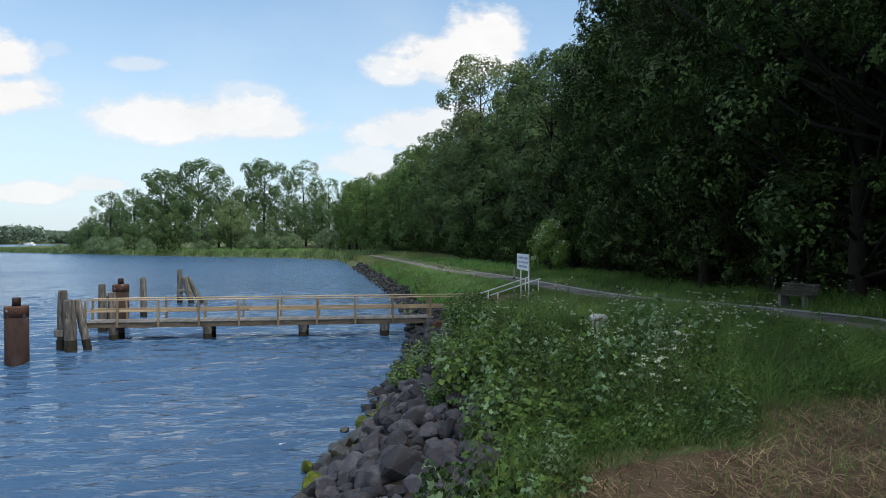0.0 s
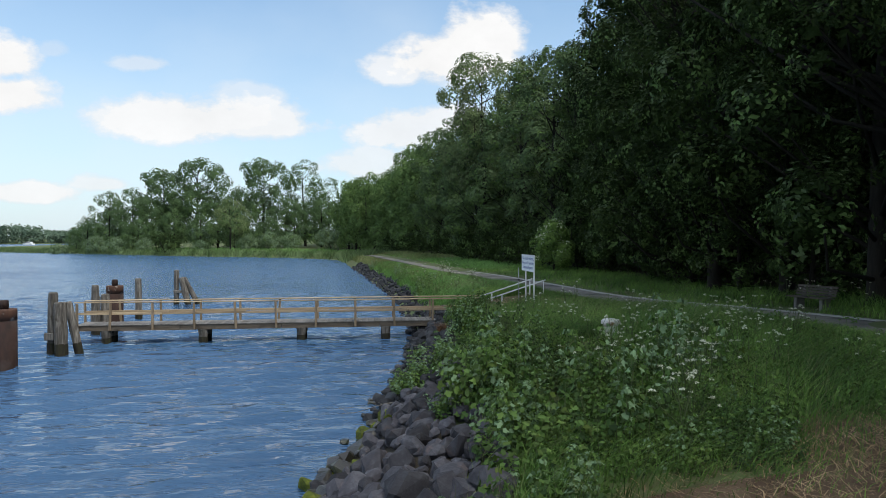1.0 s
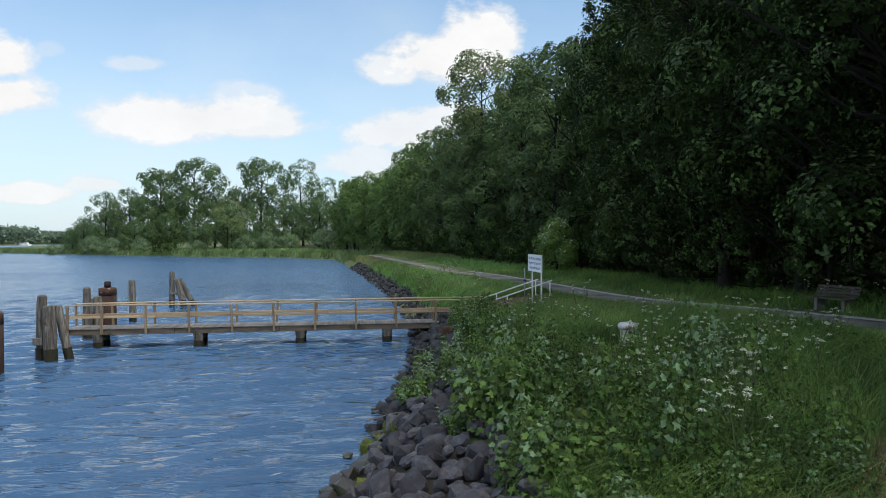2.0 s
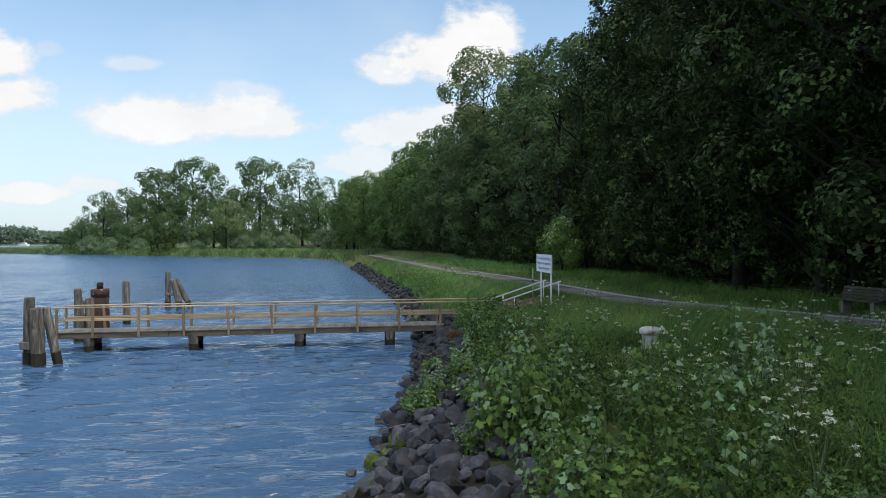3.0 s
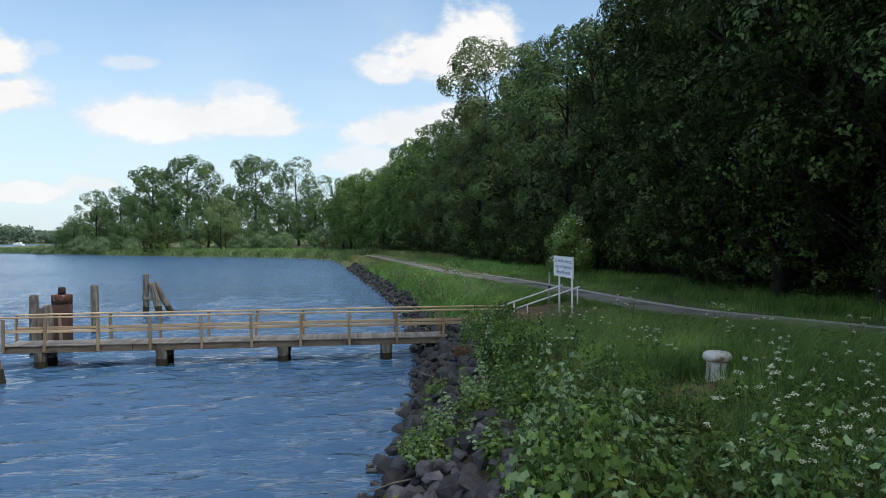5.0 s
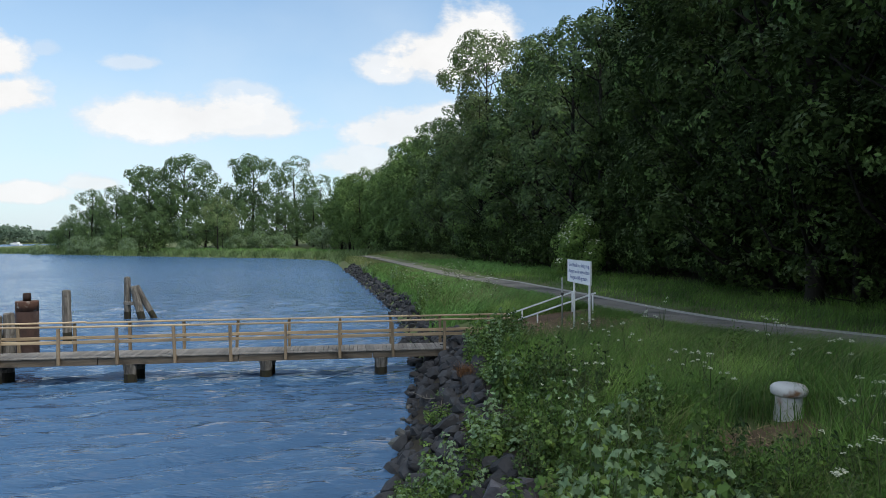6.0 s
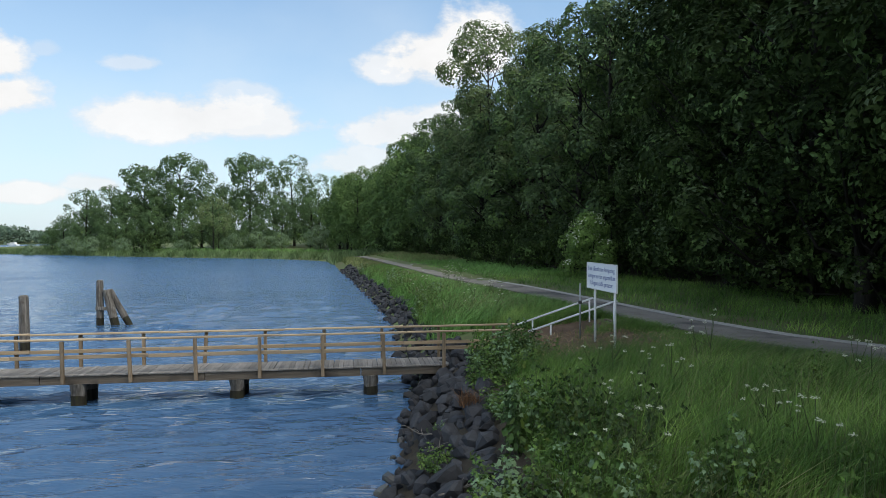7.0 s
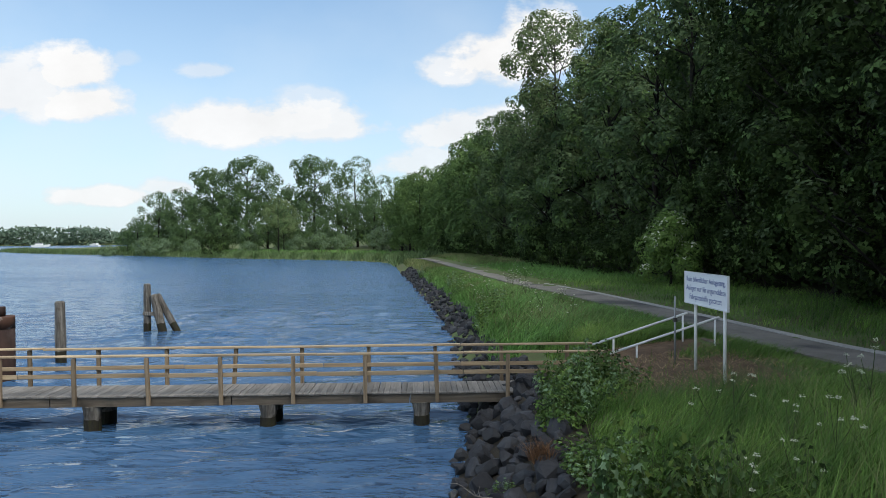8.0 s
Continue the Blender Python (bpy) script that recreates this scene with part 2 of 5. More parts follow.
M["leaf_mid"] = material("forest_leaves", [(0.06939, 0.1194, 0.0325), (0.09728, 0.1615, 0.04435), (0.1318, 0.2037, 0.06184)], 0.3, spread=0.3, **LEAF)
M["leaf_light"] = material("willow_leaves", [(0.0978, 0.138, 0.0517), (0.1323, 0.1782, 0.069), (0.1725, 0.2127, 0.0978)], 0.3, spread=0.3, **LEAF)
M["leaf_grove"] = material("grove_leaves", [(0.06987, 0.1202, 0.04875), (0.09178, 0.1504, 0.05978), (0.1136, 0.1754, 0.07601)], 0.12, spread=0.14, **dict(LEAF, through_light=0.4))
# bluish tint puts the haze of distance into the leaf colour
M["leaf_hazed"] = material("hazed_woods_leaves", [(0.06698, 0.106, 0.0644), (0.09452, 0.14, 0.09086), (0.1182, 0.1697, 0.106)], 0.02, spread=0.1, **DULL)
M["leaf_grey"] = material("grey_willow_leaves", [(0.1122, 0.1674, 0.08415), (0.1496, 0.216, 0.1169)], 0.4, spread=0.4, **LEAF)
M["leaf_elder"] = material("elder_leaves", [(0.0825, 0.15, 0.03375), (0.1485, 0.24, 0.054), (0.2145, 0.315, 0.081)], 0.6, spread=0.3, **LEAF)
# paler leaf colour that carries the highlights of the bough tops
M["leaf_lit"] = material("lit_bough_tops", [(0.05363, 0.08294, 0.0312), (0.08294, 0.1218, 0.04875), (0.1218, 0.1658, 0.078)], 0.8, spread=0.3, **LEAF)
M["leaf_shrub"] = material("maple_sapling_leaves", [(0.02593, 0.05566, 0.01331), (0.06744, 0.1236, 0.02663), (0.1607, 0.243, 0.05856)], 0.9, spread=0.5, **LEAF)
M["leaf_yellow"] = material("yellowing_leaves", [(0.063, 0.1035, 0.0162), (0.0945, 0.135, 0.0234)], 1.5, spread=0.3, **LEAF)
M["leaf_pale"] = material("pale_turned_leaves", [(0.1374, 0.2186, 0.1034), (0.1946, 0.2829, 0.1493)], 1.5, spread=0.3, **LEAF)
M["grass"] = material("long_grass", [(0.0348, 0.07522, 0.01474), (0.095, 0.1825, 0.0339), (0.2296, 0.3467, 0.07757)], 0.5, spread=0.45, **LEAF)
M["leaf_nettle"] = material("nettle_leaves", [(0.04774, 0.101, 0.01836), (0.08262, 0.153, 0.02938), (0.1377, 0.2142, 0.05141)], 1.2, spread=0.4, **LEAF)
M["leaf_bramble"] = material("bramble_leaves", [(0.02372, 0.04994, 0.01443), (0.04744, 0.086, 0.02525), (0.08565, 0.1179, 0.04329)], 1.0, spread=0.5, **LEAF)
M["grass_pale"] = material("seeding_grass", [(0.09733, 0.1346, 0.03749), (0.1422, 0.1722, 0.05984), (0.2094, 0.2021, 0.09733)], 0.5, spread=0.4, **LEAF)
# lighter grass copy with the far bank's sunlight put into its colour
M["grass_light"] = material("sunlit_tone_grass", [(0.08834, 0.1843, 0.04337), (0.1237, 0.2458, 0.05916), (0.1767, 0.297, 0.08872)], 0.4, spread=0.4, **LEAF)
M["straw"] = material("dry_straw", [(0.1863, 0.1212, 0.0709), (0.3355, 0.2329, 0.1305), (0.5031, 0.3727, 0.2236)], 1.5, spread=0.6, **LEAF)
M["reed"] = material("reed_bed", [(0.06375, 0.108, 0.0352), (0.102, 0.153, 0.0572), (0.1275, 0.18, 0.0792)], 0.15, spread=0.4, **LEAF)
M["petal"] = material("white_umbel", [(0.5571, 0.573, 0.4296), (0.6367, 0.6447, 0.5034)], 8.0, bump=0.0, rough=0.8, through_light=0.2)
M["stem"] = material("green_stem", [(0.05005, 0.0715, 0.02145), (0.0715, 0.1001, 0.03218)], 4.0, bump=0.0, rough=0.7)
M["boat_white"] = material("boat_gelcoat", [(0.6, 0.6, 0.57), (0.7, 0.7, 0.67)], 0.5, bump=0.0, rough=0.8)
M["boat_dark"] = material("boat_windows", [(0.04, 0.05, 0.06), (0.06, 0.07, 0.08)], 1.0, bump=0.0, rough=0.3)
M["driftwood"] = material("bleached_branch", [(0.10, 0.085, 0.07), (0.22, 0.20, 0.175)], 3.0, bump=0.4, grain=20, rough=0.9)
M["rusty_tuft"] = material("brown_dead_tuft", [(0.12, 0.06, 0.03), (0.20, 0.11, 0.055)], 2.0, spread=0.4, **LEAF)


def water_material():
    m = bpy.data.materials.new("rippled_water")
    m.use_nodes = True
    n, l = m.node_tree.nodes, m.node_tree.links
    bsdf = n["Principled BSDF"]
    bsdf.inputs["Base Color"].default_value = (0.040, 0.092, 0.174, 1)
    bsdf.inputs["IOR"].default_value = 1.333
    bsdf.inputs["Specular IOR Level"].default_value = 1.0
    tc = n.new("ShaderNodeTexCoord")
    # gusts roughen the surface in long streaks
    gm = n.new("ShaderNodeMapping")
    gm.inputs["Scale"].default_value, gm.inputs["Rotation"].default_value = (0.25, 1.0, 1), (0, 0, radians(-12))
    l.new(tc.outputs["Object"], gm.inputs["Vector"])
    gust = n.new("ShaderNodeTexNoise")
    gust.inputs["Scale"].default_value, gust.inputs["Detail"].default_value = 0.11, 4.0
    l.new(gm.outputs[0], gust.inputs["Vector"])
    gr = n.new("ShaderNodeMapRange")
    gr.inputs["From Min"].default_value, gr.inputs["From Max"].default_value = 0.35, 0.65
    gr.inputs["To Min"].default_value, gr.inputs["To Max"].default_value = 0.05, 0.11
    l.new(gust.outputs[0], gr.inputs["Value"])
    # open water beyond the pier is finely ruffled by the wind
    sy = n.new("ShaderNodeSeparateXYZ")
    l.new(tc.outputs["Object"], sy.inputs[0])
    ruffle = n.new("ShaderNodeMapRange")
    ruffle.inputs["From Min"].default_value, ruffle.inputs["From Max"].default_value = 35.0, 100.0
    ruffle.inputs["To Min"].default_value, ruffle.inputs["To Max"].default_value = 0.0, 0.16
    l.new(sy.outputs[1], ruffle.inputs["Value"])
    both = n.new("ShaderNodeMath")
    l.new(gr.outputs[0], both.inputs[0]), l.new(ruffle.outputs[0], both.inputs[1])
    l.new(both.outputs[0], bsdf.inputs["Roughness"])
    last = None
    for stretch, size, dist, strength, turn in (((0.24, 1.0, 1), 1.5, 0.32, 0.9, 5), ((0.3, 1.0, 1), 4.2, 0.10, 0.9, -6), ((0.5, 1, 1), 12.0, 0.02, 0.4, 12)):
        mp = n.new("ShaderNodeMapping")
        mp.inputs["Scale"].default_value = stretch
        mp.inputs["Rotation"].default_value = (0, 0, radians(turn))
        l.new(tc.outputs["Object"], mp.inputs["Vector"])
        t = n.new("ShaderNodeTexNoise")
        t.inputs["Scale"].default_value, t.inputs["Detail"].default_value, t.inputs["Roughness"].default_value = size, 3.0, 0.55
        t.inputs["Distortion"].default_value = 0.4
        l.new(mp.outputs[0], t.inputs["Vector"])
        b = n.new("ShaderNodeBump")
        b.inputs["Strength"].default_value, b.inputs["Distance"].default_value = strength, dist
        l.new(t.outputs[0], b.inputs["Height"])
        if last:
            l.new(last, b.inputs["Normal"])
        last = b.outputs[0]
    l.new(last, bsdf.inputs["Normal"])
    return m


M["water"] = water_material()


# ---- geometry helpers ----
class Geo:
    """Collects vertices and faces of one mesh."""

    def __init__(self):
        self.v, self.f, self.n = [], [], 0

    def add(self, verts, faces):
        self.v.append(np.asarray(verts, float).reshape(-1, 3))
        self.f.append(np.asarray(faces, int) + self.n)
        self.n += len(self.v[-1])
        return self

    def prism(self, p0, p1, w, h, cut=0.008, up=(0, 0, 1)):
        """A bar of section w by h from p0 to p1 with cut edges."""
        p0, p1 = np.array(p0, float), np.array(p1, float)
        d = (p1 - p0) / np.linalg.norm(p1 - p0)
        s = np.cross(d, np.array(up, float))
        s /= np.linalg.norm(s)
        u = np.cross(s, d)
        a, b = w / 2, h / 2
        ring = [(a - cut, b), (a, b - cut), (a, cut - b), (a - cut, -b), (cut - a, -b), (-a, cut - b), (-a, b - cut), (cut - a, b)]
        rows = []
        for base, k in ((p0, 0.0), (p0 + d * cut, 1), (p1 - d * cut, 1), (p1, 0.0)):
            q = 1 if k else 1 - cut / max(min(a, b), 1e-6)
            rows += [base + s * x * q + u * y * q for x, y in ring]
        quads = [(r * 8 + i, r * 8 + (i + 1) % 8, r * 8 + 8 + (i + 1) % 8, r * 8 + 8 + i) for r in range(3) for i in range(8)]
        self.add(rows, quads)
        self.f.append(np.array([[0, 7, 6, 5, 4, 3, 2, 1], [24, 25, 26, 27, 28, 29, 30, 31]]) + self.n - 32)
        return self

    def tube(self, points, radii, sides=8, wobble=0.0, rng=None, cap=True):
        pts = np.array(points, float)
        rows = []
        for i, p in enumerate(pts):
            d = pts[min(i + 1, len(pts) - 1)] - pts[max(i - 1, 0)]
            d = d / (np.linalg.norm(d) + 1e-9)
            ref = np.array((1.0, 0, 0)) if abs(d[0]) < 0.8 else np.array((0, 1.0, 0))
            s = np.cross(d, ref)
            s /= np.linalg.norm(s)
            u = np.cross(d, s)
            for k in range(sides):
                a = 2 * math.pi * k / sides
                r = radii[i] * (1 + (wobble * (rng.random() - 0.5) if rng else 0))
                rows.append(p + r * (math.cos(a) * s + math.sin(a) * u))
        m = len(pts)
        quads = [(r * sides + i, r * sides + (i + 1) % sides, (r + 1) * sides + (i + 1) % sides, (r + 1) * sides + i) for r in range(m - 1) for i in range(sides)]
        self.add(rows, quads)
        if cap:
            base = self.n - m * sides
            self.f.append(np.array([[base + i for i in reversed(range(sides))]]))
            self.f.append(np.array([[base + (m - 1) * sides + i for i in range(sides)]]))
        return self

    def mesh(self, name, mats, smooth=False, face_mats=None):
        me = bpy.data.meshes.new(name)
        v = np.concatenate(self.v)
        loops = np.concatenate([f.ravel() for f in self.f])
        counts = np.concatenate([np.full(len(f), f.shape[1]) for f in self.f])
        me.vertices.add(len(v))
        me.vertices.foreach_set("co", v.ravel())
        me.loops.add(len(loops))
        me.loops.foreach_set("vertex_index", loops)
        me.polygons.add(len(counts))
        starts = np.concatenate([[0], np.cumsum(counts)[:-1]])
        me.polygons.foreach_set("loop_start", starts)
        me.polygons.foreach_set("loop_total", counts)
        me.polygons.foreach_set("use_smooth", (counts <= 4) & smooth)
        for m in (mats if isinstance(mats, (list, tuple)) else [mats]):
            me.materials.append(m)
        if face_mats is not None:
            me.polygons.foreach_set("material_index", np.asarray(face_mats, np.int32))
        me.update(calc_edges=True)
        me.validate()
        return me


def part(name, geo, mat, parent=None, label="", smooth=False, m=None):
    me = geo if isinstance(geo, bpy.types.Mesh) else geo.mesh(name, mat, smooth)
    ob = new(name, me)
    if m is not None:
        ob.matrix_basis = m
    if parent:
        ob.parent = parent
    if label:
        ob["label"] = label
    return ob


def thing(name, m, label, category, group="", kind=""):
    ob = new(name)
    ob.empty_display_size = 0.3
    ob.matrix_basis = m
    return tagged(ob, label, category, group, kind)


# ---- the lie of the land ----
SHORE = np.array([(-6, -30), (0.9, 0), (3.97, 12.2), (4.96, 16.2), (5.85, 21.1), (6.95, 28.5), (7.45, 33), (7.7, 42), (7.75, 50), (7.4, 59),
                  (7.1, 66), (6.0, 79), (5.4, 92), (3.3, 115), (2.0, 135), (-0.4, 156), (-6, 166), (-15, 176), (-34, 190), (-56, 207),
                  (-86, 236), (-117, 261), (-150, 290), (-185, 330), (-200, 420), (-120, 560), (60, 640), (400, 700), (1500, 760), (1500, -400), (-90, -400)], float)
FAR = np.array([(-2600, 640), (-900, 660), (-420, 690), (-200, 800), (0, 900), (600, 1000), (1600, 1100), (2600, 3000), (-2600, 3000)], float)


def inland(pts, poly):
    """Signed distance to a shore: positive on land."""
    pts = np.asarray(pts, float)
    a, b = poly, np.roll(poly, -1, axis=0)
    best = np.full(len(pts), 1e9)
    inside = np.zeros(len(pts), bool)
    for p, q in zip(a, b):
        e = q - p
        t = np.clip(((pts - p) @ e) / (e @ e), 0, 1)
        best = np.minimum(best, np.hypot(*(pts - p - t[:, None] * e).T))
        cross = ((p[1] > pts[:, 1]) != (q[1] > pts[:, 1])) & (pts[:, 0] < (q[0] - p[0]) * (pts[:, 1] - p[1]) / (q[1] - p[1] + 1e-12) + p[0])
        inside ^= cross
    return np.where(inside, best, -best)


PROFILE = np.array([(-40, -3), (-6, -2.2), (0, 0), (1.0, 0.72), (1.9, 1.25), (3.2, 1.55), (5, 1.85), (6.5, 2.04), (9, 2.08), (16, 2.15), (20, 2.4), (40, 5.0), (70, 8), (200, 10), (3000, 14)])
LOW = np.array([(-40, -3), (-6, -1.5), (0, 0), (1.5, 0.35), (6, 0.6), (20, 1.2), (60, 2.5), (200, 6), (3000, 14)])


def heights(xy):
    xy = np.asarray(xy, float).reshape(-1, 2)
    d = inland(xy, SHORE)
    k = np.clip((xy[:, 1] - 125) / 45, 0, 1)
    z = np.interp(d, *PROFILE.T) * (1 - k) + np.interp(d, *LOW.T) * k
    # the ground by the path climbs towards the south
    z += 0.25 * np.clip((30 - xy[:, 1]) / 12, 0, 1) * np.clip((d - 6.5) / 4.5, 0, 1)
    f = inland(xy, FAR)
    return np.maximum(z, np.interp(f, *LOW.T))


def ground_z(x, y):
    return float(heights([(x, y)])[0])


def shore_x(y):
    return np.interp(y, SHORE[:16, 1], SHORE[:16, 0])


LANE = np.array([(20.5, -30), (20.0, 0), (19.6, 10), (19.4, 14.5), (19.1, 18), (18.8, 20), (18.3, 22.5), (17.5, 25.5), (16.5, 28.8), (15.8, 33), (15.25, 40), (14.2, 50), (13.0, 60), (11.35, 79), (9.85, 97), (6.6, 130), (4.6, 152), (0, 172), (-12, 192)])


def lane_x(y):
    return np.interp(y, LANE[:, 1], LANE[:, 0])


WOOD = np.array([(24.5, -30), (24, 0), (23.4, 20), (23.0, 45), (21.3, 60), (19.4, 72), (17.8, 96), (15, 115), (12, 140), (8, 165), (-2, 195), (-18, 222)])


def wood_x(y):
    return np.interp(y, WOOD[:, 1], WOOD[:, 0])


def axis(fine0, fine1, step, lo, hi, grow=1.22):
    mid = list(np.arange(fine0, fine1, step)) + [fine1]
    s, v = step, fine1
    while v < hi:
        s *= grow
        v += s
        mid.append(min(v, hi))
    s, v, low = step, fine0, []
    while v > lo:
        s *= grow
        v -= s
        low.append(max(v, lo))
    return np.array(low[::-1] + mid)


def grid(xs, ys):
    gx, gy = np.meshgrid(xs, ys)
    nx, ny = len(xs), len(ys)
    i = np.arange(ny - 1)[:, None] * nx + np.arange(nx - 1)[None]
    quads = np.stack([i, i + 1, i + nx + 1, i + nx], -1).reshape(-1, 4)
    return np.stack([gx.ravel(), gy.ravel()], 1), quads


BARE = [(12.8, 6.4, 3.0, 2.8), (8.9, 5.9, 1.9, 1.8), (14.9, 8.4, 1.8, 1.9), (12.2, 30.0, 1.9, 2.6), (11.4, 31.8, 1.5, 1.8), (12.4, 33.6, 1.8, 0.8), (10.8, 17.9, 1.0, 0.7)]


def bare(xy):
    """How bare the ground is there: cut grass and trodden spots."""
    xy = np.asarray(xy, float).reshape(-1, 2)
    out = np.zeros(len(xy))
    for x, y, a, b in BARE:
        r = ((xy[:, 0] - x) / a) ** 2 + ((xy[:, 1] - y) / b) ** 2
        out = np.maximum(out, np.clip(1.6 - r, 0, 1))
    return out


def build_ground():
    xs, ys = axis(-6, 36, 0.9, -3000, 3000, 1.14), axis(-4, 60, 0.9, -300, 3000, 1.06)
    xy, quads = grid(xs, ys)
    z = heights(xy)
    rng = np.random.default_rng(1)
    near = (np.abs(xy[:, 0] - 10) < 40) & (xy[:, 1] < 90)
    z += np.where(near & (z > 0.5), rng.normal(0, 0.03, len(z)), 0)
    mid = xy[quads].mean(1)
    geo = Geo().add(np.column_stack([xy, z]), quads)
    kinds = (bare(mid) > 0.5).astype(int)
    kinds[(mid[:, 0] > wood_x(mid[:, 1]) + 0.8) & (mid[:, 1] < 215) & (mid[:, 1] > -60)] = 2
    # shade of the gaps between the rocks, put into the ground colour
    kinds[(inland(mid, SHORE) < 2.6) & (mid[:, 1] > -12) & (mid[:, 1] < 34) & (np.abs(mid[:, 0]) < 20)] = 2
    me = geo.mesh("ground", [M["ground"], M["mulch"], M["litter_and_gaps"]], True, kinds)
    tagged(new("ground", me), "grassy bank and meadow ground running to the horizon", "ground", kind="structure")


def build_water():
    xs, ys = axis(-20, 9, 0.36, -3000, 3000, 1.1), axis(11, 40, 0.19, -300, 3000, 1.027)
    xy, quads = grid(xs, ys)
    rng = np.random.default_rng(2)
    z = np.zeros(len(xy))
    for _ in range(26):
        a = radians(rng.normal(96, 17))
        wl_ = rng.uniform(0.5, 1.7)
        k = 2 * math.pi / wl_
        z += 0.0165 * wl_ * np.sin(k * (math.cos(a) * xy[:, 0] + math.sin(a) * xy[:, 1]) + rng.uniform(0, 6.3)) * (0.6 + 0.4 * np.sin(xy[:, 0] * rng.uniform(.1, .4) + rng.uniform(0, 6)))
    fade = np.clip((110 - xy[:, 1]) / 70, 0, 1) * np.clip((xy[:, 0] + 60) / 30, 0, 1)
    z *= fade
    swell = np.clip((xy[:, 1] - 45) / 45, 0, 1) * np.clip((700 - xy[:, 1]) / 300, 0, 1) * np.clip((xy[:, 0] + 400) / 250, 0, 1)
    for _ in range(14):
        a = radians(rng.normal(94, 22))
        wl_ = rng.uniform(2.2, 5.0)
        k = 2 * math.pi / wl_
        z += swell * 0.0026 * wl_ * np.sin(k * (math.cos(a) * xy[:, 0] + math.sin(a) * xy[:, 1]) + rng.uniform(0, 6.3))
    me = Geo().add(np.column_stack([xy, z]), quads).mesh("water", M["water"], True)
    tagged(new("water", me), "wind-rippled blue-grey water of a wide inlet", "water", kind="structure")


def strip(offset0, offset1, lift, y0=-30, y1=190, n=150, thick=0.12):
    """A ribbon along the lane between two sideways offsets, with sides."""
    ys = np.linspace(y0, y1, n)
    cx = lane_x(ys)
    tx, ty = np.gradient(cx), np.gradient(ys)
    ln = np.hypot(tx, ty)
    nx, ny = ty / ln, -tx / ln
    mid = heights(np.column_stack([cx, ys]))
    rows = []
    for off, dz in ((offset0, -thick), (offset0, 0), ((offset0 + offset1) / 2, 0.0), (offset1, 0), (offset1, -thick)):
        rows.append(np.column_stack([cx + nx * off, ys + ny * off, mid + lift + dz]))
    v = np.stack(rows, 1).reshape(-1, 3)
    i = (np.arange(n - 1)[:, None] * 5 + np.arange(4)[None])
    quads = np.stack([i, i + 1, i + 6, i + 5], -1).reshape(-1, 4)
    return Geo().add(v, quads)


build_ground()
build_water()
tagged(part("path", strip(-0.95, 0.75, 0.05), M["asphalt"]), "grey asphalt footpath through long grass", "path", kind="structure")
tagged(part("kerb", strip(0.75, 1.05, 0.075), M["kerb"]), "pale concrete edging strip of the footpath", "kerb", kind="structure")


# ---- trees ----
def leaves(rng, centers, normals, sizes, kind="kite"):
    """Leaf blades at the centres: kites of two faces, or five-lobed leaves. Returns vertices and faces."""
    n = len(centers)
    nor = normals / (np.linalg.norm(normals, axis=1, keepdims=True) + 1e-9)
    ref = rng.normal(size=(n, 3))
    s = np.cross(nor, ref)
    s /= np.linalg.norm(s, axis=1, keepdims=True) + 1e-9
    u = np.cross(nor, s)
    if kind == "kite":
        shape = [(0, -0.5, 0), (0.32, 0.0, 0.10), (0, 0.55, -0.06), (-0.32, 0.0, 0.10)]
    else:
        shape = [(0, -0.34, 0.0), (0.30, -0.44, 0.02), (0.56, 0.04, 0.10), (0.24, 0.10, 0.10), (0, 0.62, -0.12), (-0.24, 0.10, 0.10), (-0.56, 0.04, 0.10), (-0.30, -0.44, 0.02)]
    k = len(shape)
    v = np.empty((n, k, 3))
    for i, (a, b, c) in enumerate(shape):
        v[:, i] = centers + sizes[:, None] * (a * s + b * u + c * nor)
    return v.reshape(-1, 3), np.arange(n * k).reshape(n, k)


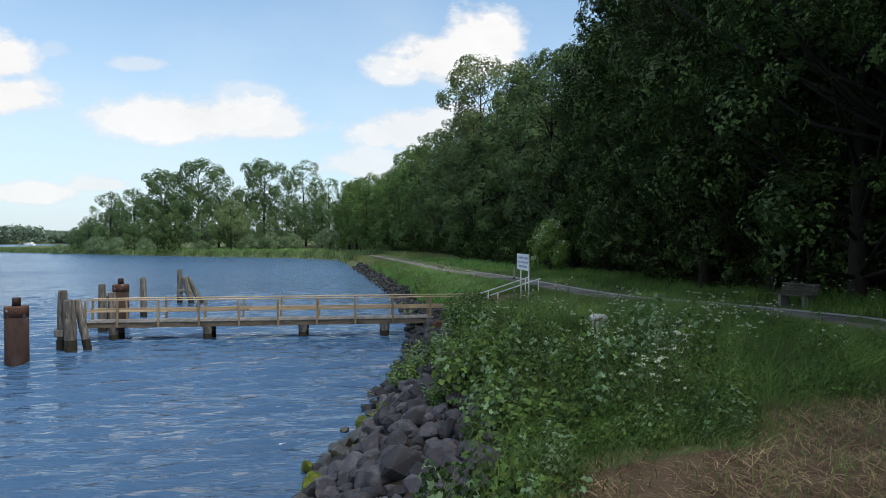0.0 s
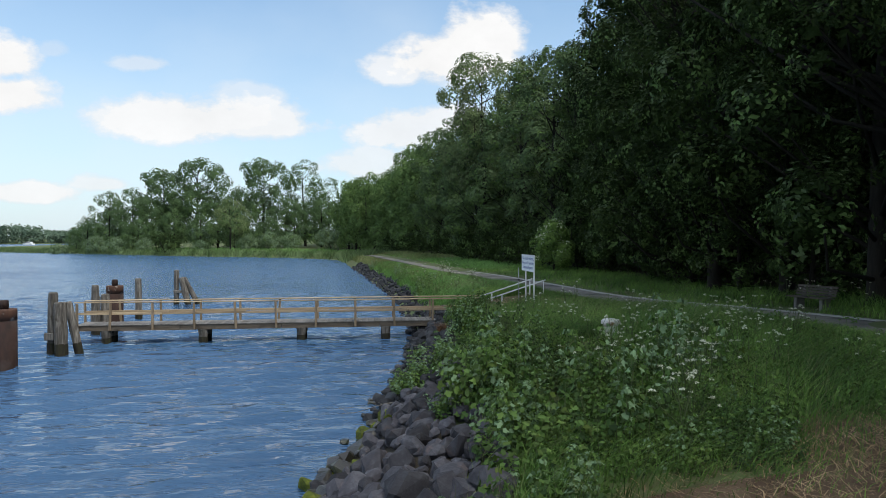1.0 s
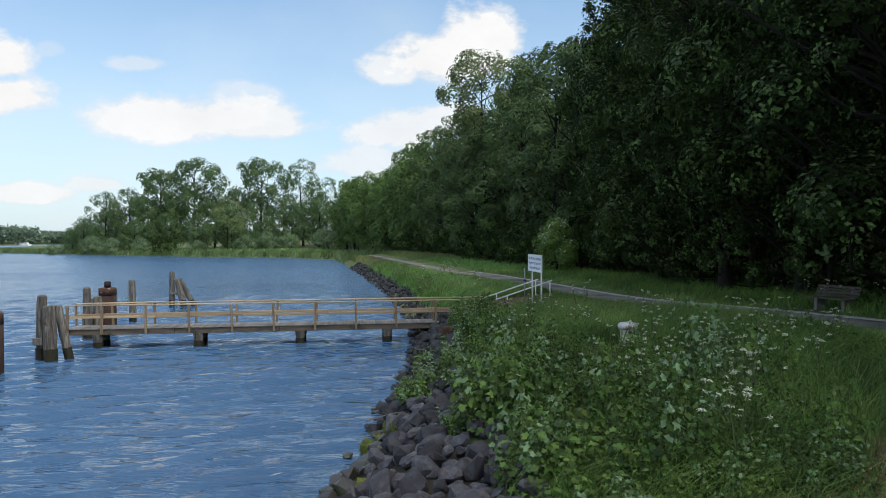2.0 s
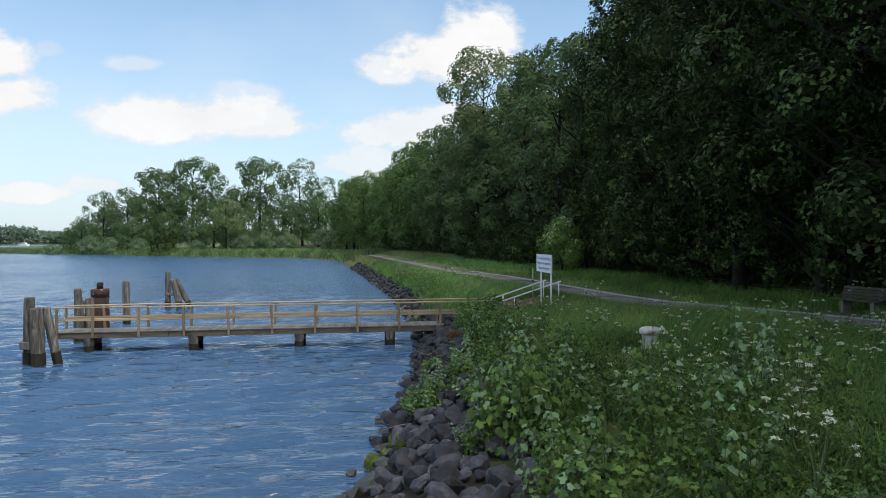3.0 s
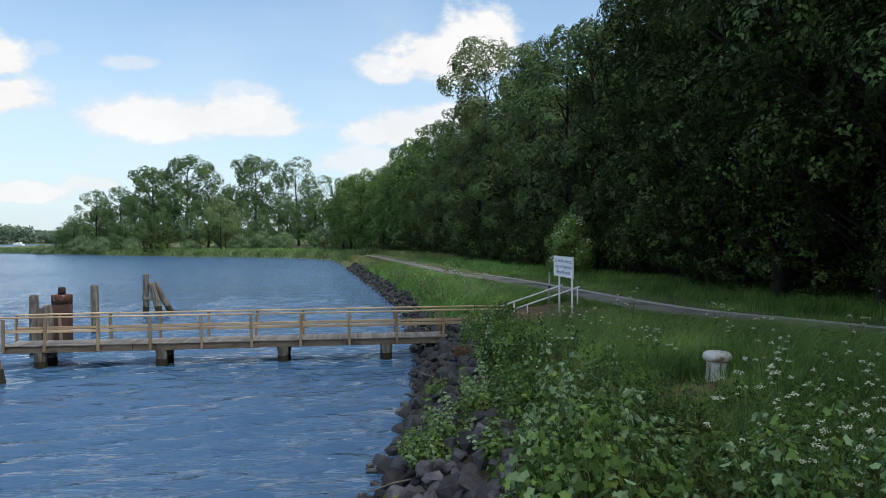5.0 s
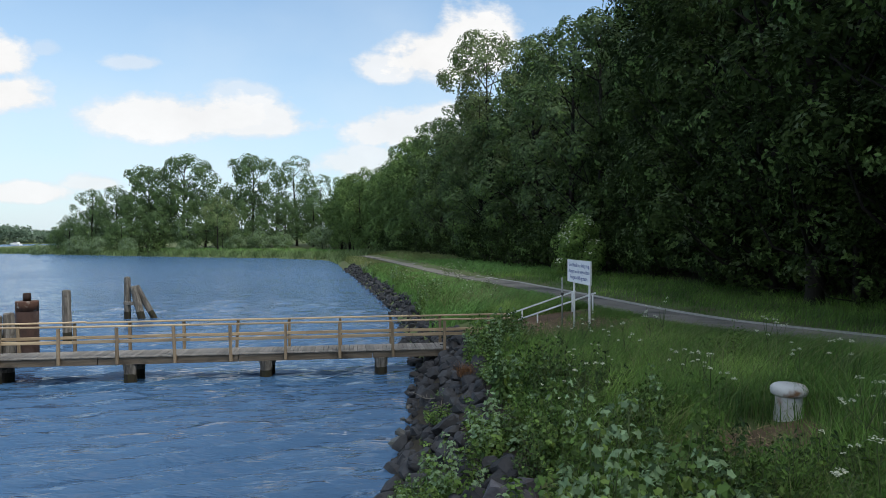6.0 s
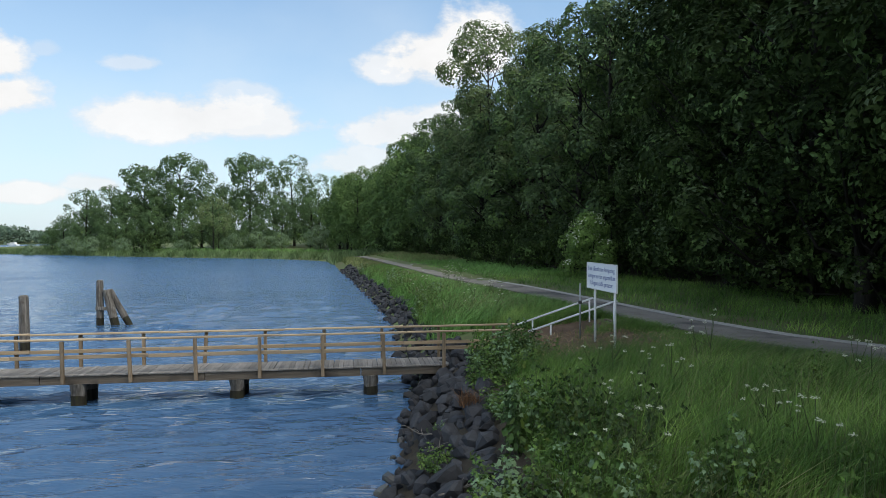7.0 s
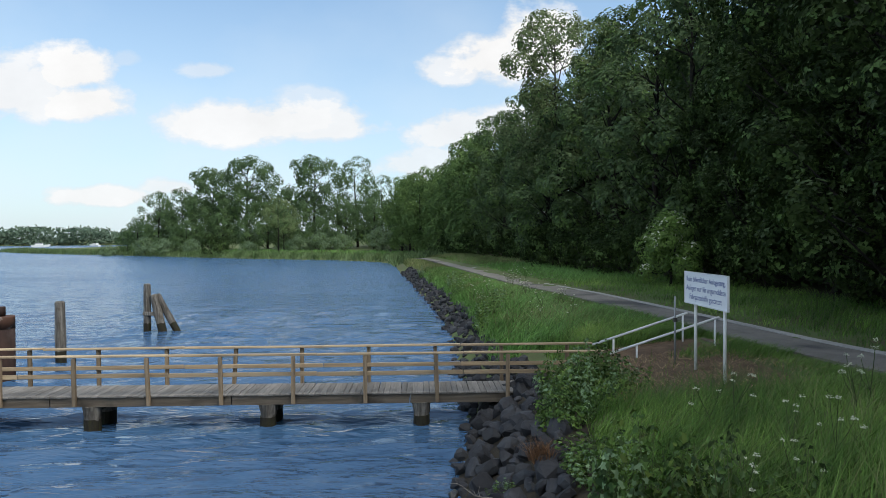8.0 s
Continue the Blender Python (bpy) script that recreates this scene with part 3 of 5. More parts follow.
def tufts(rng, lobes, count, per, reach, gap=0.75):
    """Leaf places and facings: rosettes of leaves set close on the outer shell of ball-like lobes (x, y, z, r, squash), none inside another lobe.
    Also gives the number of the rosette that each leaf belongs to, and the rosettes' places."""
    lob = np.array(lobes)
    area = lob[:, 3] ** 2
    pick = rng.choice(len(lob), int(count * 2.2), p=area / area.sum())
    out = lob[pick, :3] * (1, 1, 0)
    out /= np.maximum(np.linalg.norm(out, axis=1, keepdims=True), 1.5)
    d = rng.normal(size=(len(pick), 3))
    d /= np.linalg.norm(d, axis=1, keepdims=True)
    d = d + out * 0.55 + (0, 0, 0.25)
    d /= np.linalg.norm(d, axis=1, keepdims=True)
    bump = rng.uniform(0.72, 1.16, len(pick))
    size = np.column_stack([lob[:, 3], lob[:, 3], lob[:, 3] * lob[:, 4]])
    c = lob[pick, :3] + d * size[pick] * bump[:, None]
    hidden = np.zeros(len(c), bool)
    for j in range(len(lob)):
        hidden |= (pick != j) & ((((c - lob[j, :3]) / size[j]) ** 2).sum(1) < gap)
    c, d = c[~hidden][:count], d[~hidden][:count]
    n = len(c)
    grow = np.repeat(rng.uniform(0.6, 1.35, n), per)
    pts, axis_ = np.repeat(c, per, 0), np.repeat(d, per, 0)
    e = rng.normal(size=pts.shape)
    e -= axis_ * (e * axis_).sum(1, keepdims=True)
    e /= np.linalg.norm(e, axis=1, keepdims=True)
    r = np.sqrt(rng.random(len(pts)))
    off = e * (reach * grow * r)[:, None] + axis_ * (reach * grow * 0.55 * (1 - r * r))[:, None]
    off[:, 2] -= 0.25 * reach * grow * r
    nor = axis_ * 0.9 + e * (0.45 * r)[:, None] + np.array((0, 0, 0.35)) + rng.normal(size=pts.shape) * 0.22
    return pts + off, nor, np.repeat(np.arange(n), per), c, d


def crown_lobes(rng, height, radius, low, n, lobe, shape):
    """Lobes of a crown. egg: widest below the middle; umbrella: spreading to a flat top; column: even."""
    out = []
    for i in range(n):
        t = (i + 0.5) / n
        if shape == "egg":
            w = math.sin(math.pi * (0.16 + 0.78 * t)) ** 0.7
        elif shape == "umbrella":
            w = (0.42 + 0.62 * t ** 0.8) * (1 - 0.6 * max(0, t - 0.75) / 0.25)
        else:
            w = math.sin(math.pi * (0.2 + 0.68 * t)) ** 0.4
        r = radius * lobe * rng.uniform(0.75, 1.25)
        a = i * 2.4 + rng.uniform(-0.5, 0.5)
        reach = max(0.0, radius * w * rng.uniform(0.85, 1.1) - r * 0.8)
        if i % 5 == 4:
            reach *= 0.45
        z = low + r * 0.5 + (height - low - r * 1.1) * (0.02 + 0.98 * t)
        out.append((math.cos(a) * reach, math.sin(a) * reach, z, r, rng.uniform(0.68, 0.9)))
    out.append((rng.normal(0, 0.3), rng.normal(0, 0.3), height - radius * lobe * 0.7, radius * lobe, 0.75))
    return out


def tree_meshes(seed, height, radius, low, leaf, mat, rosettes, per, lobes_n=16, lobe=0.34, shape="egg", trunk=0.32, pale=0.0, twigs=20, reach=None, filling=70, pale_mat=None, yellow=0.0):
    """Trunk with limbs, and crown, standing at the origin."""
    rng = np.random.default_rng(seed)
    lobes = crown_lobes(rng, height, radius, low, lobes_n, lobe, shape)
    g = Geo()
    lean = rng.normal(0, 0.35, 2)
    stem = [(0, 0, -0.4), (0.03, 0, 0.5), (lean[0] * 0.3, lean[1] * 0.3, height * 0.3), (lean[0], lean[1], height * 0.62), (lean[0] * 1.2, lean[1] * 1.2, height * 0.9)]
    g.tube(stem, [trunk * 1.5, trunk, trunk * 0.8, trunk * 0.45, 0.03], 8, 0.15, rng)
    for x, y, z, *_ in lobes:
        z0 = max(low * 0.8, z - (0.5 * math.hypot(x, y) + rng.uniform(1, 3) * height / 25))
        k = z0 / height
        p0 = np.array((lean[0] * k * 1.4, lean[1] * k * 1.4, z0))
        p2 = np.array((x, y, z))
        p1 = (p0 + p2) / 2 + rng.normal(0, 0.3, 3) + (0, 0, -0.4)
        g.tube([p0, p1, p2], [trunk * 0.28, trunk * 0.16, 0.02], 6, 0.1, rng)
    pts, nor, rosette, c, face = tufts(rng, lobes, rosettes, per, reach or leaf * 1.7)
    for q in c[:: max(1, len(c) // twigs)]:
        j = int(np.argmin([np.hypot(*(q[:2] - np.array(l[:2]))) + abs(q[2] - l[2]) for l in lobes]))
        g.tube([lobes[j][:3], (np.array(lobes[j][:3]) + q) / 2 + rng.normal(0, 0.2, 3), q], [trunk * 0.09, trunk * 0.05, 0.01], 4)
    v, f = leaves(rng, pts, nor, leaf * rng.uniform(0.7, 1.25, len(pts)))
    # up-facing rosettes take pale_mat more: elder flowers, and lit tops painted on wood crowns
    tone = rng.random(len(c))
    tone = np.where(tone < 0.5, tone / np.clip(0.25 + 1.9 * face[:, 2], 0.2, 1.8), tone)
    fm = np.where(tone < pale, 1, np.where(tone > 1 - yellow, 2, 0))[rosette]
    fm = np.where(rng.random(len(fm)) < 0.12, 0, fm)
    # shaded inner foliage
    lob = np.repeat(np.array(lobes), filling, 0)
    d = rng.normal(size=(len(lob), 3))
    d *= (rng.uniform(0.25, 0.68, len(lob)) / np.linalg.norm(d, axis=1))[:, None]
    v2, f2 = leaves(rng, lob[:, :3] + d * lob[:, 3:4], rng.normal(size=d.shape), lob[:, 3] * rng.uniform(0.16, 0.3, len(lob)))
    v, f = np.concatenate([v, v2]), np.concatenate([f, f2 + len(v)])
    fm = np.concatenate([fm, np.zeros(len(f2), int)])
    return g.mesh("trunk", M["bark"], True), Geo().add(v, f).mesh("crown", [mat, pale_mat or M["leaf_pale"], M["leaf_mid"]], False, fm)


TREES = {}


def plant(kind, x, y, turn, scale, label, category, group, name="tree", z=None, tall=None):
    trunk, crown = TREES[kind]
    ob = thing(name, pose(x, y, (ground_z(x, y) if z is None else z) - 0.05, 0, 0, turn), label, category, group)
    ob.scale = (scale, scale, scale * (tall or 1))
    part("trunk", trunk, None, ob)
    tagged(part("crown", crown, None, ob), kind="stuff")
    return ob


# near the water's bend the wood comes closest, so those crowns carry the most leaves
TREES["over"] = tree_meshes(14, 25, 9.6, 6.6, 0.14, M["leaf_dark"], 3400, 18, 60, 0.155, "egg", 0.42, pale=0.16, yellow=0.015, reach=0.38, filling=24, pale_mat=M["leaf_lit"])
TREES["near_a"] = tree_meshes(11, 24, 6.9, 1.6, 0.2, M["leaf_dark"], 2300, 12, 48, 0.20, pale=0.22, yellow=0.015, reach=0.38, filling=24, pale_mat=M["leaf_lit"])
TREES["near_b"] = tree_meshes(12, 26, 6.8, 2.2, 0.2, M["leaf_dark"], 2300, 12, 50, 0.20, pale=0.2, yellow=0.015, reach=0.38, filling=24, pale_mat=M["leaf_lit"])
TREES["near_c"] = tree_meshes(13, 21, 6.6, 1.2, 0.2, M["leaf_dark"], 2200, 12, 46, 0.20, "column", pale=0.22, yellow=0.015, reach=0.38, filling=24, pale_mat=M["leaf_lit"])
TREES["near_young"] = tree_meshes(15, 11, 3.7, 0.6, 0.22, M["leaf_dark"], 620, 11, 26, 0.25, "egg", 0.16, pale=0.22, yellow=0.06, reach=0.34, filling=24, pale_mat=M["leaf_lit"])
TREES["mid_a"] = tree_meshes(21, 22, 5.6, 1.0, 0.34, M["leaf_deep"], 950, 10, 34, 0.22, yellow=0.1, filling=24)
TREES["mid_b"] = tree_meshes(22, 24, 5.6, 1.5, 0.34, M["leaf_deep"], 950, 10, 34, 0.22, "column", yellow=0.12, filling=24)
TREES["mid_c"] = tree_meshes(23, 18, 5.5, 0.6, 0.34, M["leaf_deep"], 900, 10, 30, 0.23, yellow=0.2, filling=24)
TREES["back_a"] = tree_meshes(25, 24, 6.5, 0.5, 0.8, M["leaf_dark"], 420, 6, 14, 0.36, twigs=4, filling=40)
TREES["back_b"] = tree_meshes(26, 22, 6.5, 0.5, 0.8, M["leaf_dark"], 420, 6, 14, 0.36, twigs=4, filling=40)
TREES["back_mid"] = tree_meshes(27, 22, 5.6, 0.8, 0.56, M["leaf_mid"], 560, 7, 16, 0.34, twigs=4, filling=40)
TREES["far_wood"] = tree_meshes(28, 20, 5.6, 0.6, 0.56, M["leaf_mid"], 560, 7, 16, 0.34, "column", twigs=4, filling=40)
TREES["tall"] = tree_meshes(31, 26.0, 6.6, 9.0, 0.30, M["leaf_light"], 1250, 11, 26, 0.23, "column", 0.3, twigs=60, filling=14, reach=0.6)
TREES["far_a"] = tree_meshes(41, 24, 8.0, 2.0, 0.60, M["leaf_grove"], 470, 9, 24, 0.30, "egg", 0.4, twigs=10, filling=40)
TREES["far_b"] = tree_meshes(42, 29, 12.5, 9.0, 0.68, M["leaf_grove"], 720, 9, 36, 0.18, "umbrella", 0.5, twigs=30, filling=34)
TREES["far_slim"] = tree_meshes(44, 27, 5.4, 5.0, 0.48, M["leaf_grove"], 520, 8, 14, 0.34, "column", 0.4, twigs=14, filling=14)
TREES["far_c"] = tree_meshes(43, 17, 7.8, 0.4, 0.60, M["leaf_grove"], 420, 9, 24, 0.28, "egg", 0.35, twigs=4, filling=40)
TREES["young"] = tree_meshes(54, 15, 6.2, 4.5, 0.42, M["leaf_light"], 360, 8, 12, 0.34, "egg", 0.22, twigs=6, filling=10)
TREES["shrub_far"] = tree_meshes(51, 5.0, 3.8, 0.2, 0.34, M["leaf_grey"], 330, 7, 10, 0.36, "egg", 0.1, twigs=3, filling=14)
TREES["shrub_mid"] = tree_meshes(52, 4.2, 2.4, 0.2, 0.26, M["leaf_dark"], 150, 8, 8, 0.38, "egg", 0.07, twigs=3, filling=12)
TREES["elder"] = tree_meshes(53, 4.4, 2.1, 0.2, 0.17, M["leaf_elder"], 620, 10, 12, 0.36, "egg", 0.08, pale=0.09, twigs=6, pale_mat=M["petal"])

WOODLAND = "trees of the bank wood"
rng = np.random.default_rng(5)
# trees south of y 8 are unseen, added and enlarged to shade the bank
for i, y in enumerate(np.arange(-47, 58, 5.0)):
    k = ("near_a", "near_b", "near_c")[i % 3] if y > 20 else ("back_a", "back_b")[i % 2]
    plant(k, float(wood_x(y)) + float(np.interp(y, (8, 9, 19, 20, 37, 43, 57), (0.0, 5.5, 5.5, -0.4, 0.2, 3.2, 8.0))) + rng.uniform(-0.4, 0.4), y + rng.uniform(-1, 1), rng.uniform(0, 360), rng.uniform(0.95, 1.1) * (1.22 if y < 8 else 1),
          "dark broad-leaved tree of the wood edge, added for shade where unseen", "tree", WOODLAND)
for x, y, turn in ((22.6, 12.5, 30), (22.2, 18.8, 200)):
    plant("over", x, y, turn, 1.0, "spreading tree, bough tops coloured as lit, hanging over the path", "tree", WOODLAND)
for x, y, k in ((24.4, 41.5, 1.0), (25.2, 46, 1.05), (24.2, 50.5, 1.0), (25.5, 55, 1.15), (24, 59, 1.0), (23.6, 37, 0.9), (23.2, 31.5, 0.75), (23.4, 26.5, 0.7), (24.4, 21.6, 0.8), (24.9, 24.6, 0.8)):
    plant("near_young", x, y, rng.uniform(0, 360), k, "young dark tree under the taller trees of the wood edge", "tree", WOODLAND)
# the southern end of this row is likewise unseen, added for its shade
for i, y in enumerate(np.arange(-46, 62, 6.5)):
    k = ("back_a", "back_b")[i % 2]
    plant(k, float(wood_x(y)) + 10.5 + rng.uniform(-1, 1), y + rng.uniform(-1.5, 1.5), rng.uniform(0, 360), rng.uniform(1.1, 1.25),
          "tall dark tree inside the wood, added for shade where unseen", "tree", WOODLAND)
for i, y in enumerate(np.arange(60, 200, 5.6)):
    if 80 < y < 92:
        continue
    k = ("mid_a", "mid_b", "mid_c")[i % 3] if y < 118 else ("back_mid", "far_wood")[i % 2]
    plant(k, float(wood_x(y)) + 3.0 + rng.uniform(-0.8, 0.8), y + rng.uniform(-1, 1), rng.uniform(0, 360), rng.uniform(0.85, 1.0),
          "green broad-leaved tree at the edge of the wood", "tree", WOODLAND)
for i, y in enumerate(np.arange(62, 215, 9)):
    plant(("back_mid", "far_wood")[i % 2], float(wood_x(y)) + 11 + rng.uniform(-1, 1), y, rng.uniform(0, 360), rng.uniform(0.85, 0.98),
          "tree inside the wood", "tree", WOODLAND)
# deepest row, added to stop bright sky between the crowns
for i, y in enumerate(np.arange(-16, 90, 8)):
    plant(("back_b", "back_a")[i % 2], float(wood_x(y)) + 17 + rng.uniform(-1, 1), y, rng.uniform(0, 360), rng.uniform(0.95, 1.1),
          "filler tree deep inside the wood", "tree", WOODLAND)
# loose leaves filling the inside of the wood, added to block bright sky gaps
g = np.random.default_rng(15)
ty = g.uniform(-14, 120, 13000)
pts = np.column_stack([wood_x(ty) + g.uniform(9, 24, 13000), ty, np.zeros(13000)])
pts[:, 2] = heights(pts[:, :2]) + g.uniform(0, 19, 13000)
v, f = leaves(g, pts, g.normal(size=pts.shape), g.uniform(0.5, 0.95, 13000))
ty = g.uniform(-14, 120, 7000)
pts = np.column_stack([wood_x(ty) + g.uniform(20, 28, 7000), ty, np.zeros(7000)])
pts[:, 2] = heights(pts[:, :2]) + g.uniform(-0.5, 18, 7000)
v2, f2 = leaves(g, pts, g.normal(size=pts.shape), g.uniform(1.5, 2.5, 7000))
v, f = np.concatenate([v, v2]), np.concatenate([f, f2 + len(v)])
tagged(part("thicket", Geo().add(v, f), M["leaf_dark"]), "filler leaves added to close sky gaps inside the wood", "undergrowth", kind="stuff")
plant("tall", 20.6, 84.5, 40, 0.98, "tall light-leaved tree with an open crown above the wood", "tree", WOODLAND)
plant("tall", 22.6, 82.5, 200, 0.93, "tall light-leaved tree with an open crown above the wood", "tree", WOODLAND)
plant("near_b", 27, 84, 10, 0.98, "tall dark tree with a domed crown", "tree", WOODLAND)
plant("mid_c", 20.5, 88, 10, 0.9, "green tree below the tall open one", "tree", WOODLAND)
plant("mid_c", 20.0, 81, 100, 0.9, "green tree below the tall open one", "tree", WOODLAND)
for i, y in enumerate(np.arange(-6, 150, 3.6)):
    plant("shrub_mid", float(wood_x(y)) + rng.uniform(-0.6, 1.0) + (1.3 if y < 52 else 0), y + rng.uniform(-1, 1), rng.uniform(0, 360), rng.uniform(0.7, 1.1),
          "leafy green shrub at the foot of the wood", "shrub", "shrubs along the wood", "shrub")
plant("elder", 20.1, 53, 0, 0.95, "pale flowering elder bush in front of the wood", "shrub", "", "elder_bush")
# the grove on the low point across the bay
GROVE = [(-88, 246, "far_c", 0.68), (-79, 240, "far_a", 0.84), (-71.5, 241, "far_a", 0.88), (-62, 242, "far_b", 0.93), (-50.5, 240, "far_b", 1.04),
         (-28.5, 240, "far_b", 1.03), (-14.3, 240, "far_slim", 1.1), (-6, 238, "far_slim", 0.86), (3, 234, "far_a", 0.92), (12, 238, "far_a", 0.96),
         (-66, 237, "far_c", 1.05), (-57, 236, "far_c", 1.0), (-43, 237, "far_c", 1.08), (-36, 236, "far_c", 1.12), (-20.5, 236, "far_c", 0.98), (-66, 228, "far_c", 0.62), (-57, 230, "far_c", 0.72), (-46, 226, "far_c", 0.66), (-36, 228, "far_c", 0.74), (-25, 226, "far_c", 0.6), (-17, 228, "far_c", 0.86), (-8, 226, "far_c", 0.92), (1, 220, "far_c", 0.9),
         (8, 222, "far_c", 1.1), (-60, 252, "far_c", 0.9), (-82, 252, "far_c", 0.85), (-40, 250, "far_c", 0.9), (-10, 250, "far_c", 1.1), (-94, 252, "far_c", 0.5)]
for x, y, k, s in GROVE:
    plant(k, x, y, rng.uniform(0, 360), s, "large waterside tree of a far grove", "tree", "trees of the far grove")
plant("young", -33.6, 208, 20, 1.05, "slender light green tree standing in front of the far grove", "tree", "trees of the far grove")
plant("shrub_mid", -51.6, 205.5, 20, 1.5, "dark bush at the edge of the far reed bed", "shrub", "", "waterside_bush")
for x, y, k in [(-95, 240, 0.8), (-72, 226, 1.0), (-62, 222, 0.9), (-44, 216, 0.7), (-29.4, 214, 1.0), (-23, 214, 1.1), (-16.6, 213, 1.0), (-4.5, 212, 1.35), (-80, 232, 1.1), (4, 202, 0.8)]:
    plant("shrub_far", x, y, rng.uniform(0, 360), k, "grey-green willow bush on the far shore", "shrub", "bushes of the far shore", "willow_bush")
# woods on the opposite shore, too far to tell apart, haze put into their colour
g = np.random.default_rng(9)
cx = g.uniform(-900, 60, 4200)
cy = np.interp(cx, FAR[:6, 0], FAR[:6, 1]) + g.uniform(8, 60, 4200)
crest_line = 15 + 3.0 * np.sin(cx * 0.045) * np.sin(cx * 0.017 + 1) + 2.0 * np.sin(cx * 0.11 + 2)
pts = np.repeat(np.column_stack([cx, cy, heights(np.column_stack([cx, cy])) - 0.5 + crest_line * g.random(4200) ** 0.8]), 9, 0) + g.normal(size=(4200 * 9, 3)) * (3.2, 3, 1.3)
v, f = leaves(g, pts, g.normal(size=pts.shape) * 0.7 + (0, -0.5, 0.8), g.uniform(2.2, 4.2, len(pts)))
tagged(part("far_woods", Geo().add(v, f), M["leaf_hazed"]), "line of woods on the opposite shore, haze in its leaf colour", "woods", kind="stuff")


# ---- pier ----
def pier():
    y0, y1, deck, left, right = 33.0, 34.28, 0.92, -8.0, 10.8
    ob = thing("pier", pose(0, 0, 0), "narrow wooden landing pier with sawn timber railings", "pier")
    rng = np.random.default_rng(3)
    for y in (y0 + 0.08, (y0 + y1) / 2, y1 - 0.08):
        x = left
        while x < right:
            e = min(x + 4.6, right)
            part("beam", Geo().prism((x + 0.01, y, deck - 0.17), (e - 0.01, y, deck - 0.17), 0.10, 0.24), M["beam"], ob)
            x = e
    posts = [6.5 + 1.85 * k for k in range(-7, 3)] + [left + 0.12]
    for x in posts:
        if x < left + 0.1:
            continue
        for y, s in ((y0 - 0.04, 1), (y1 + 0.04, -1)):
            if s < 0 and x == left + 0.12:
                continue
            tilt = rng.normal(0, 0.012)
            part("post", Geo().prism((x - tilt, y, 0.66), (x + tilt, y, 1.90), 0.10, 0.085, 0.01, (0, 1, 0)), M["post_wood"], ob)
    for y, s in ((y0 + 0.045, 1), (y1 - 0.045, -1)):
        x = left
        while x < 10.8:
            e = min(x + 3.8, 10.9)
            dz = rng.normal(0, 0.008)
            part("top_rail", Geo().prism((x + 0.004, y - 0.05 * s, 1.94 + dz), (e - 0.004, y - 0.05 * s, 1.94 + rng.normal(0, 0.008)), 0.15, 0.05), M["new_wood"], ob)
            part("middle_rail", Geo().prism((x + 0.004, y, 1.42 + dz), (e - 0.004, y, 1.42 + rng.normal(0, 0.008)), 0.035, 0.11), M["new_wood"], ob)
            x = e
    for x, y in ((-8.05, y1 + 0.04), (10.8, y1 + 0.04), (10.82, y0 - 0.04)):
        part("end_post", Geo().prism((x, y, 0.66), (x, y, 1.90), 0.10, 0.085, 0.01, (0, 1, 0)), M["post_wood"], ob)
    for x in (-6.7, -2.4, 2.1, 6.1):
        part("crossbeam", Geo().prism((x, y0 + 0.42, deck - 0.39), (x, y1 - 0.42, deck - 0.39), 0.2, 0.18, 0.015), M["old_beam"], ob)
        for y in (y0 + 0.2, y1 - 0.2):
            g = Geo().tube([(x, y, 0.28), (x + 0.01, y, 0.4), (x, y, deck - 0.28)], [0.20, 0.205, 0.235], 12, 0.2, rng)
            pile = part("pier_post", g, M["pile"], ob)
            part("wet_foot", Geo().tube([(x + 0.01, y, -1.6), (x, y, 0.0), (x, y, 0.3)], [0.22, 0.215, 0.21], 12, 0.05, rng), M["wet_pile"], pile)
    widths = Geo().prism((0, 0, 0), (0, y1 - y0 + 0.02, 0), 0.142, 0.045, 0.006)
    planks = [widths.mesh("plank", M["plank"]), Geo().prism((0, -0.015, 0), (0.004, y1 - y0 + 0.03, 0.003), 0.139, 0.045, 0.006).mesh("plank", M["plank"])]
    x, i = left + 0.08, 0
    while x < right - 0.05:
        part("plank", planks[rng.integers(2)], None, ob, m=pose(x, y0 - 0.01, deck - 0.023 + rng.normal(0, 0.003), 0, 0, rng.normal(0, 0.25)))
        x += 0.149
    return ob


pier()


def handrail(y, x0, z0, x1, z1, posts):
    ob = thing("handrail", pose(0, 0, 0), "white-painted tubular steel handrail beside the steps", "handrail", "handrails of the steps")
    dx, dz = x1 - x0, z1 - z0
    part("rail", Geo().tube([(x0, y, z0), (x1 - 0.05, y, z0 + dz * (1 - 0.05 / dx)), (x1, y, z1 - 0.01)], [0.032] * 3, 10), M["white_paint"], ob, smooth=True)
    for x in posts:
        z = z0 + dz * (x - x0) / dx
        part("post", Geo().tube([(x, y, ground_z(x, y) - 0.3), (x, y, z - 0.02)], [0.028] * 2, 10), M["white_paint"], ob, smooth=True)


handrail(33.0, 11.05, 1.87, 13.95, 2.80, (11.76, 13.84))
handrail(34.25, 10.9, 1.91, 13.6, 2.78, (11.5, 13.47))


def steps():
    ob = thing("steps", pose(0, 0, 0), "low trodden steps of earth held by timber edges", "steps")
    for i in range(6):
        x = 10.9 + 0.62 * i
        z = 0.98 + 0.2 * i
        part("step_edge", Geo().prism((x, 33.1, z), (x, 34.2, z), 0.09, 0.2, 0.012), M["beam"], ob)
        part("tread", Geo().prism((x + 0.33, 33.1, z - 0.0), (x + 0.33, 34.2, z - 0.0), 0.56, 0.14, 0.02), M["mulch"], ob)


steps()


